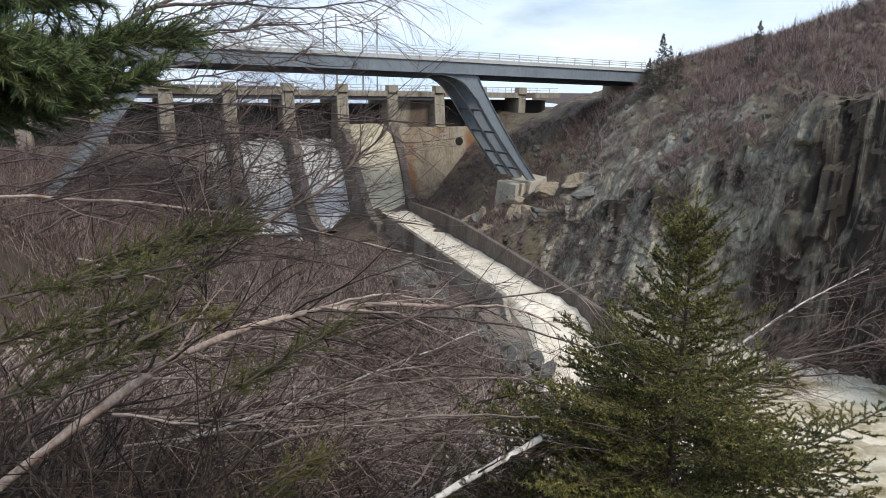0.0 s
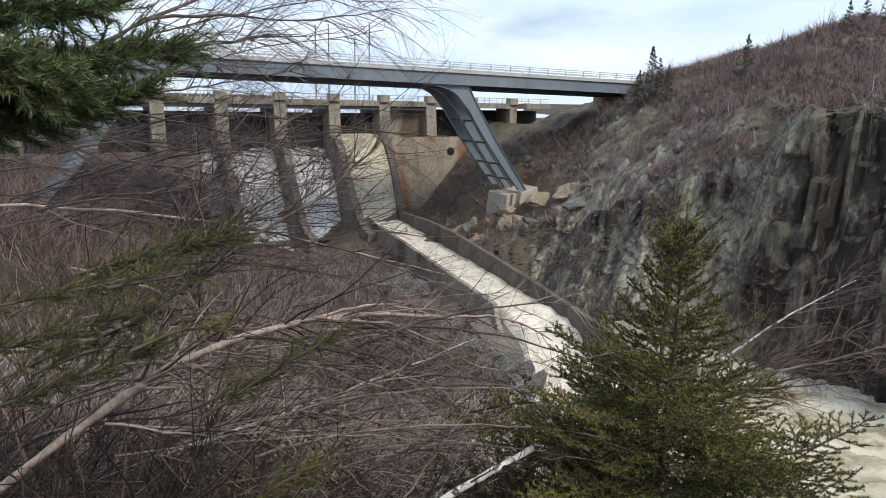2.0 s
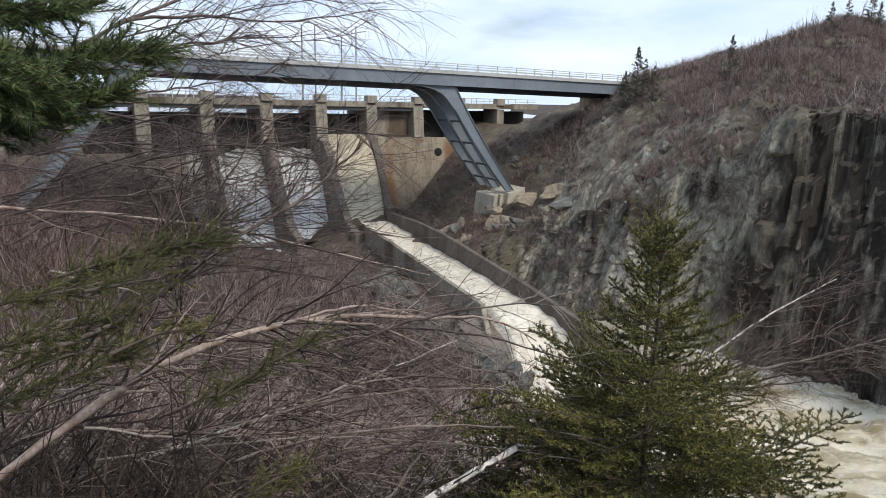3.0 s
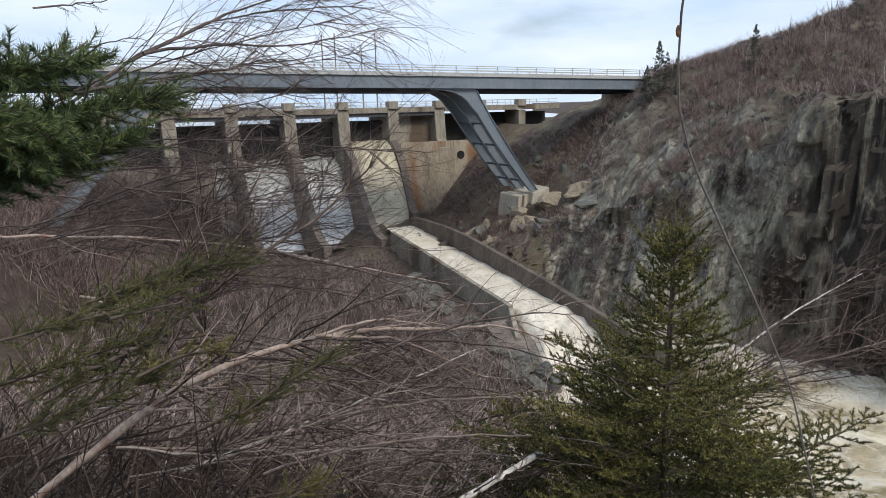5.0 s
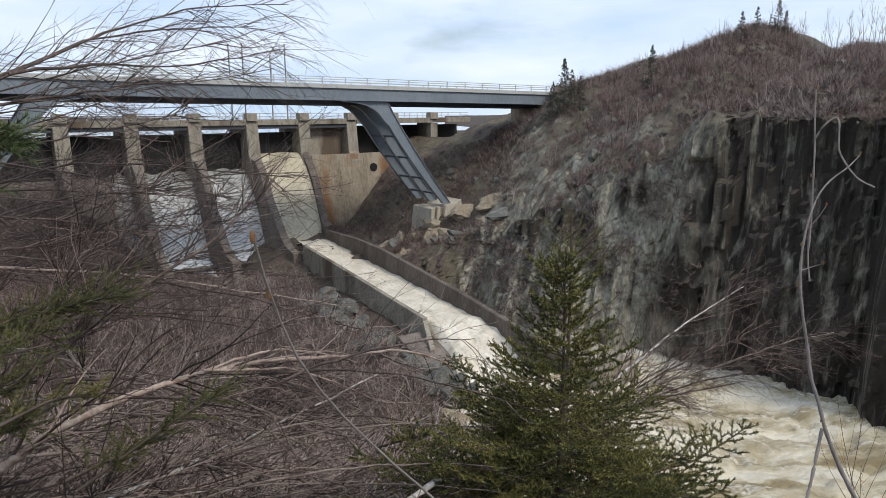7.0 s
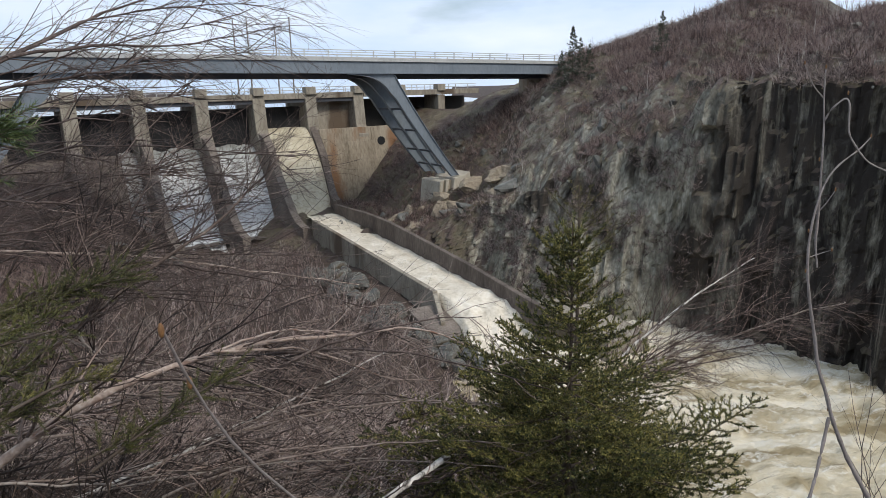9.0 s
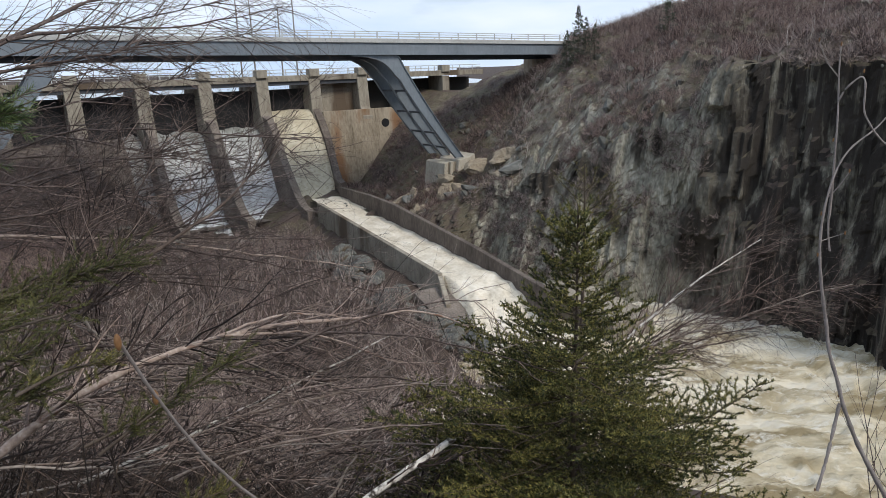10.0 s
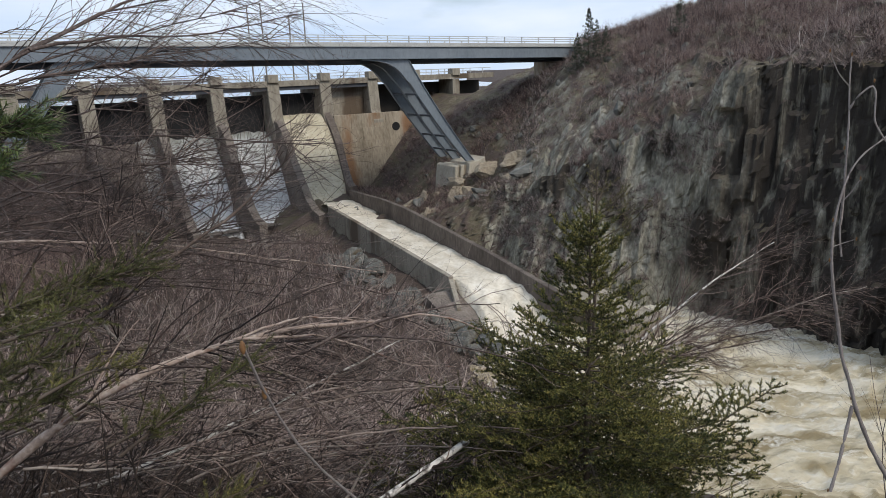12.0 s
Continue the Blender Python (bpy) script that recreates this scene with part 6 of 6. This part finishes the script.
stem = tagged(bare_shoot([(1.084, 1.45, 22.92), (1.05, 1.457, 22.976), (0.992, 1.465, 23.079), (0.95, 1.472, 23.176), (0.933, 1.479, 23.24), (0.908, 1.487, 23.31), (0.898, 1.494, 23.38), (0.881, 1.501, 23.462), (0.87, 1.509, 23.543), (0.87, 1.516, 23.609),
                          (0.878, 1.523, 23.667), (0.892, 1.531, 23.718), (0.91, 1.538, 23.762), (0.942, 1.545, 23.796), (0.985, 1.553, 23.82), (1.013, 1.56, 23.849)], 0.0062, 0.0016, "budding_sapling"),
              "forked grey-brown budding sapling standing close by", "sapling")
for pts, r0, r1 in (([(0.892, 1.531, 23.718), (0.905, 1.55, 23.6), (0.917, 1.55, 23.541)], 0.0026, 0.0022), ([(0.905, 1.55, 23.62), (0.912, 1.56, 23.652), (0.913, 1.57, 23.758), (0.914, 1.58, 23.861), (0.91, 1.59, 23.95), (0.914, 1.6, 24.006)], 0.003, 0.0015),
                    ([(0.912, 1.58, 23.889), (0.92, 1.571, 23.917), (0.949, 1.563, 23.945), (0.952, 1.554, 23.93), (0.951, 1.546, 23.862), (0.973, 1.537, 23.822), (0.997, 1.529, 23.793), (1.032, 1.52, 23.776)], 0.0022, 0.0018),
                    ([(0.9, 1.55, 23.673), (0.915, 1.54, 23.699), (0.926, 1.53, 23.73)], 0.0017, 0.0011), ([(0.871, 1.515, 23.575), (0.904, 1.52, 23.584), (0.915, 1.5, 23.596)], 0.0013, 0.0009),
                    ([(0.908, 1.585, 23.94), (0.883, 1.59, 23.969), (0.863, 1.6, 24.018)], 0.0015, 0.001), ([(0.944, 1.476, 23.18), (0.926, 1.46, 23.1), (0.908, 1.44, 23.051), (0.883, 1.42, 22.98)], 0.0042, 0.0038)):
    bare_shoot(pts, r0, r1, "shoot", stem)
buds([(0.914, 1.6, 24.012), (0.863, 1.6, 24.022), (0.95, 1.562, 23.952), (0.927, 1.53, 23.734), (0.866, 1.509, 23.545), (0.868, 1.518, 23.64), (1.014, 1.56, 23.853), (0.917, 1.5, 23.597), (0.906, 1.572, 23.8), (0.876, 1.418, 22.985), (0.94, 1.478, 23.2)], stem, 0.0034)
twig = bough("budding_shoot", 104, [(-0.102, 0.24, 23.904), (-0.102, 0.25, 23.887), (-0.101, 0.26, 23.869), (-0.097, 0.28, 23.833), (-0.072, 0.3, 23.786), (-0.03, 0.34, 23.72), (0.03, 0.4, 23.62), (0.12, 0.5, 23.4)], 0.0006, 0.0009, GREY_TWIG, "brown budding shoot almost touching the lens", "twig", twigs=0, jitter=0.0002)
buds([(-0.102, 0.24, 23.903), (-0.101, 0.258, 23.873)], twig, 0.0021)


def needle_bough(name, seed, points, label, mat, shoots, shoot_len, needle_len, needle_w, per):
    """A conifer branch: wood, side shoots and needles."""
    r = np.random.default_rng(seed)
    p = resample(points, 14)
    lines, spines = [(p, np.linspace(0.012, 0.004, 14))], []
    for _ in range(shoots):
        f = r.uniform(0.1, 0.99) * 13
        i = min(12, int(f))
        q = p[i] + (p[i + 1] - p[i]) * (f - i)
        al = unit(p[i + 1] - p[i])
        w = unit(al * 0.9 + unit(r.normal(0, 1, 3)) * np.array([1, 1, 0.55]))
        ln = shoot_len * r.uniform(0.5, 1.2)
        mid, end = q + w * ln * 0.5, q + w * ln + np.array([0, 0, 0.1 * ln])
        lines.append((np.array([q, mid, end]), np.array([0.004, 0.003, 0.0022])))
        spines.append((q + w * ln * 0.15, (end - q) * 0.85))
    o, d = np.array([s[0] for s in spines]), np.array([s[1] for s in spines])
    u = d / np.linalg.norm(d, axis=1, keepdims=True)
    s = r.uniform(0, 1, (len(o), per, 1))
    base = o[:, None] + d[:, None] * s
    out = r.normal(0, 1, base.shape)
    out -= (out * u[:, None]).sum(-1, keepdims=True) * u[:, None]
    out /= np.linalg.norm(out, axis=-1, keepdims=True) + 1e-9
    way = out * 0.75 + u[:, None] * 0.75
    side = np.cross(way, r.normal(0, 1, way.shape))
    side /= np.linalg.norm(side, axis=-1, keepdims=True) + 1e-9
    ln = needle_len * r.uniform(0.7, 1.2, (len(o), per, 1))
    tri = np.stack([base - side * needle_w, base + side * needle_w, base + way * ln], 2).reshape(-1, 3)
    v, t = tubes(lines[:1], 6)
    ob = tagged(part(name, tri_mesh(name, v, t, BARK, True)), label, "branch")
    v, t = tubes(lines[1:], 3)
    tagged(part("branchwork", tri_mesh("branchwork", v, t, BARK, True), ob), kind="stuff")
    tagged(part("foliage", tri_mesh("foliage", tri, np.arange(len(tri)).reshape(-1, 3), mat), ob, "dense green needles"), kind="stuff")
    return ob


for i, pts in enumerate(([(-2.49, 1.68, 23.63), (-2.09, 1.93, 23.72), (-1.88, 2.1, 23.78), (-1.75, 2.27, 23.83), (-1.55, 2.4, 23.88)], [(-2.53, 1.64, 23.53), (-2.13, 1.93, 23.57), (-1.94, 2.1, 23.62), (-1.76, 2.19, 23.65), (-1.65, 2.31, 23.73)],
                         [(-2.45, 1.68, 23.83), (-2.06, 1.93, 23.92), (-1.86, 2.1, 23.97), (-1.72, 2.24, 24.0)], [(-2.49, 1.77, 23.7), (-2.15, 2.02, 23.67), (-1.99, 2.14, 23.68), (-1.82, 2.27, 23.73)],
                         [(-1.98, 1.7, 23.83), (-1.88, 1.8, 23.8), (-1.81, 1.9, 23.77), (-1.75, 2.0, 23.74)])):
    needle_bough("pine_bough", 111 + i, pts, "dense dark green pine bough hanging close by", PINE_NEEDLE, 260, 0.16, 0.034, 0.0016, 100)
for i, (pts, n) in enumerate((([(-3.9, 4.3, 22.1), (-3.68, 4.4, 22.24), (-3.26, 4.6, 22.42), (-2.82, 4.8, 22.53), (-2.4, 5.0, 22.68)], 46), ([(-2.3, 3.9, 21.6), (-2.05, 4.0, 21.77), (-1.72, 4.1, 21.99), (-1.43, 4.2, 22.13)], 24),
                              ([(-2.0, 3.5, 20.95), (-1.77, 3.6, 21.16), (-1.61, 3.7, 21.31), (-1.46, 3.8, 21.34)], 20), ([(-4.2, 4.5, 21.5), (-3.7, 4.7, 21.75), (-3.2, 5.0, 21.95)], 40),
                              ([(-3.65, 3.6, 22.36), (-3.37, 3.83, 22.4), (-3.05, 4.07, 22.44), (-2.6, 4.3, 22.54)], 44),
                              ([(-3.51, 3.4, 22.15), (-3.22, 3.6, 22.2), (-2.98, 3.8, 22.26), (-2.67, 4.0, 22.3)], 44),
                              ([(-3.4, 3.3, 21.85), (-3.11, 3.5, 21.92), (-2.86, 3.7, 22.0), (-2.55, 3.9, 22.09)], 44),
                              ([(-3.26, 4.2, 22.48), (-2.99, 4.4, 22.56), (-2.71, 4.6, 22.61), (-2.35, 4.8, 22.65)], 44))):
    needle_bough("spruce_bough", 121 + i, pts, "sparse olive-green conifer bough in the brush", SPRIG_DARK, 2 * n, 0.26, 0.024, 0.0026, 90)
for i, pts in enumerate(([(-2.39, 3.9, 21.66), (-2.12, 4.0, 21.76), (-1.88, 4.1, 21.84)], [(-2.55, 3.6, 22.19), (-2.34, 3.8, 22.27), (-2.12, 4.0, 22.23)], [(-2.55, 3.4, 22.64), (-2.36, 3.6, 22.65), (-2.24, 3.8, 22.64)],
                         [(-1.85, 3.6, 21.2), (-1.62, 3.7, 21.35), (-1.43, 3.8, 21.38)], [(-3.22, 3.6, 21.99), (-2.94, 3.7, 22.11), (-2.65, 3.8, 22.17)], [(-0.59, 6.2, 20.64), (-0.18, 6.0, 20.86), (0.21, 5.8, 21.01)])):
    needle_bough("green_sprig", 221 + i, pts, "small fresh green conifer sprig in the brush", SPRIG if i % 2 else SPRIG_DARK, 22, 0.2, 0.024, 0.0026, 90)

# bare brush over the near bank
r = np.random.default_rng(131)


def bank_places(n, y0, y1, power, x_lo, x_hi, clear):
    y = y0 + (y1 - y0) * r.random(n) ** power
    x = r.uniform(x_lo, x_hi, n) * (1.5 + 0.95 * y)
    keep = (x < 0.32 * y - 0.6) & (np.hypot(x - 1.1, y - 5.1) > 1.3) & (np.hypot(x, y) > clear) & (y < near_shore(x) - 0.5)
    x, y = x[keep], y[keep]
    return np.stack([x, y, land_height(x, y)], 1)


pl = bank_places(760, 12, 43, 1.0, -1, 0.4, 5)
brush("bank_brush", 132, pl, r.uniform(1.6, 3.8, len(pl)), BRUSH, 0.0085, 2, 5, "tangled grey-brown leafless brush on the bank", lean=0.6, lift=0.0, ratio=0.65, tilt=(0.5, 0.1, -0.05), kinds=40, wander=0.09)
pl = bank_places(150, 4.6, 15, 1.2, -1.05, 0.35, 4.4)
brush("near_brush", 134, pl, r.uniform(1.3, 2.5, len(pl)), TWIG, 0.013, 2, 5, "tangled fine leafless brush close on the bank", lean=0.7, lift=-0.2, steps=5, ratio=0.7, tilt=(0.7, 0.1, -0.2), kinds=50, wander=0.12, thin=0.45)
pl = bank_places(60, 5.5, 24, 1.2, -1, 0.3, 4.2)
brush("fallen_stems", 133, pl, r.uniform(1.6, 3.4, len(pl)), PALE_STEM, 0.0042, 1, 5, "pale fallen stems tangled over the bank", lean=0.6, lift=-0.4, steps=6, tilt=(1.3, 0.4, -0.45), kinds=40)
# added twigs, coloured near-black, fill in the shade under the near brush
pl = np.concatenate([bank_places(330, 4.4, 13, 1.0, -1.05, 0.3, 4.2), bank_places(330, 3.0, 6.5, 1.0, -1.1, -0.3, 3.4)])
brush("shade_undergrowth", 136, pl, r.uniform(0.8, 1.7, len(pl)), SHADE_TWIGS, 0.011, 2, 5, "near-black tangled twigs filling in the shade beneath the near brush", lean=0.7, lift=-0.2, ratio=0.7, kinds=30)
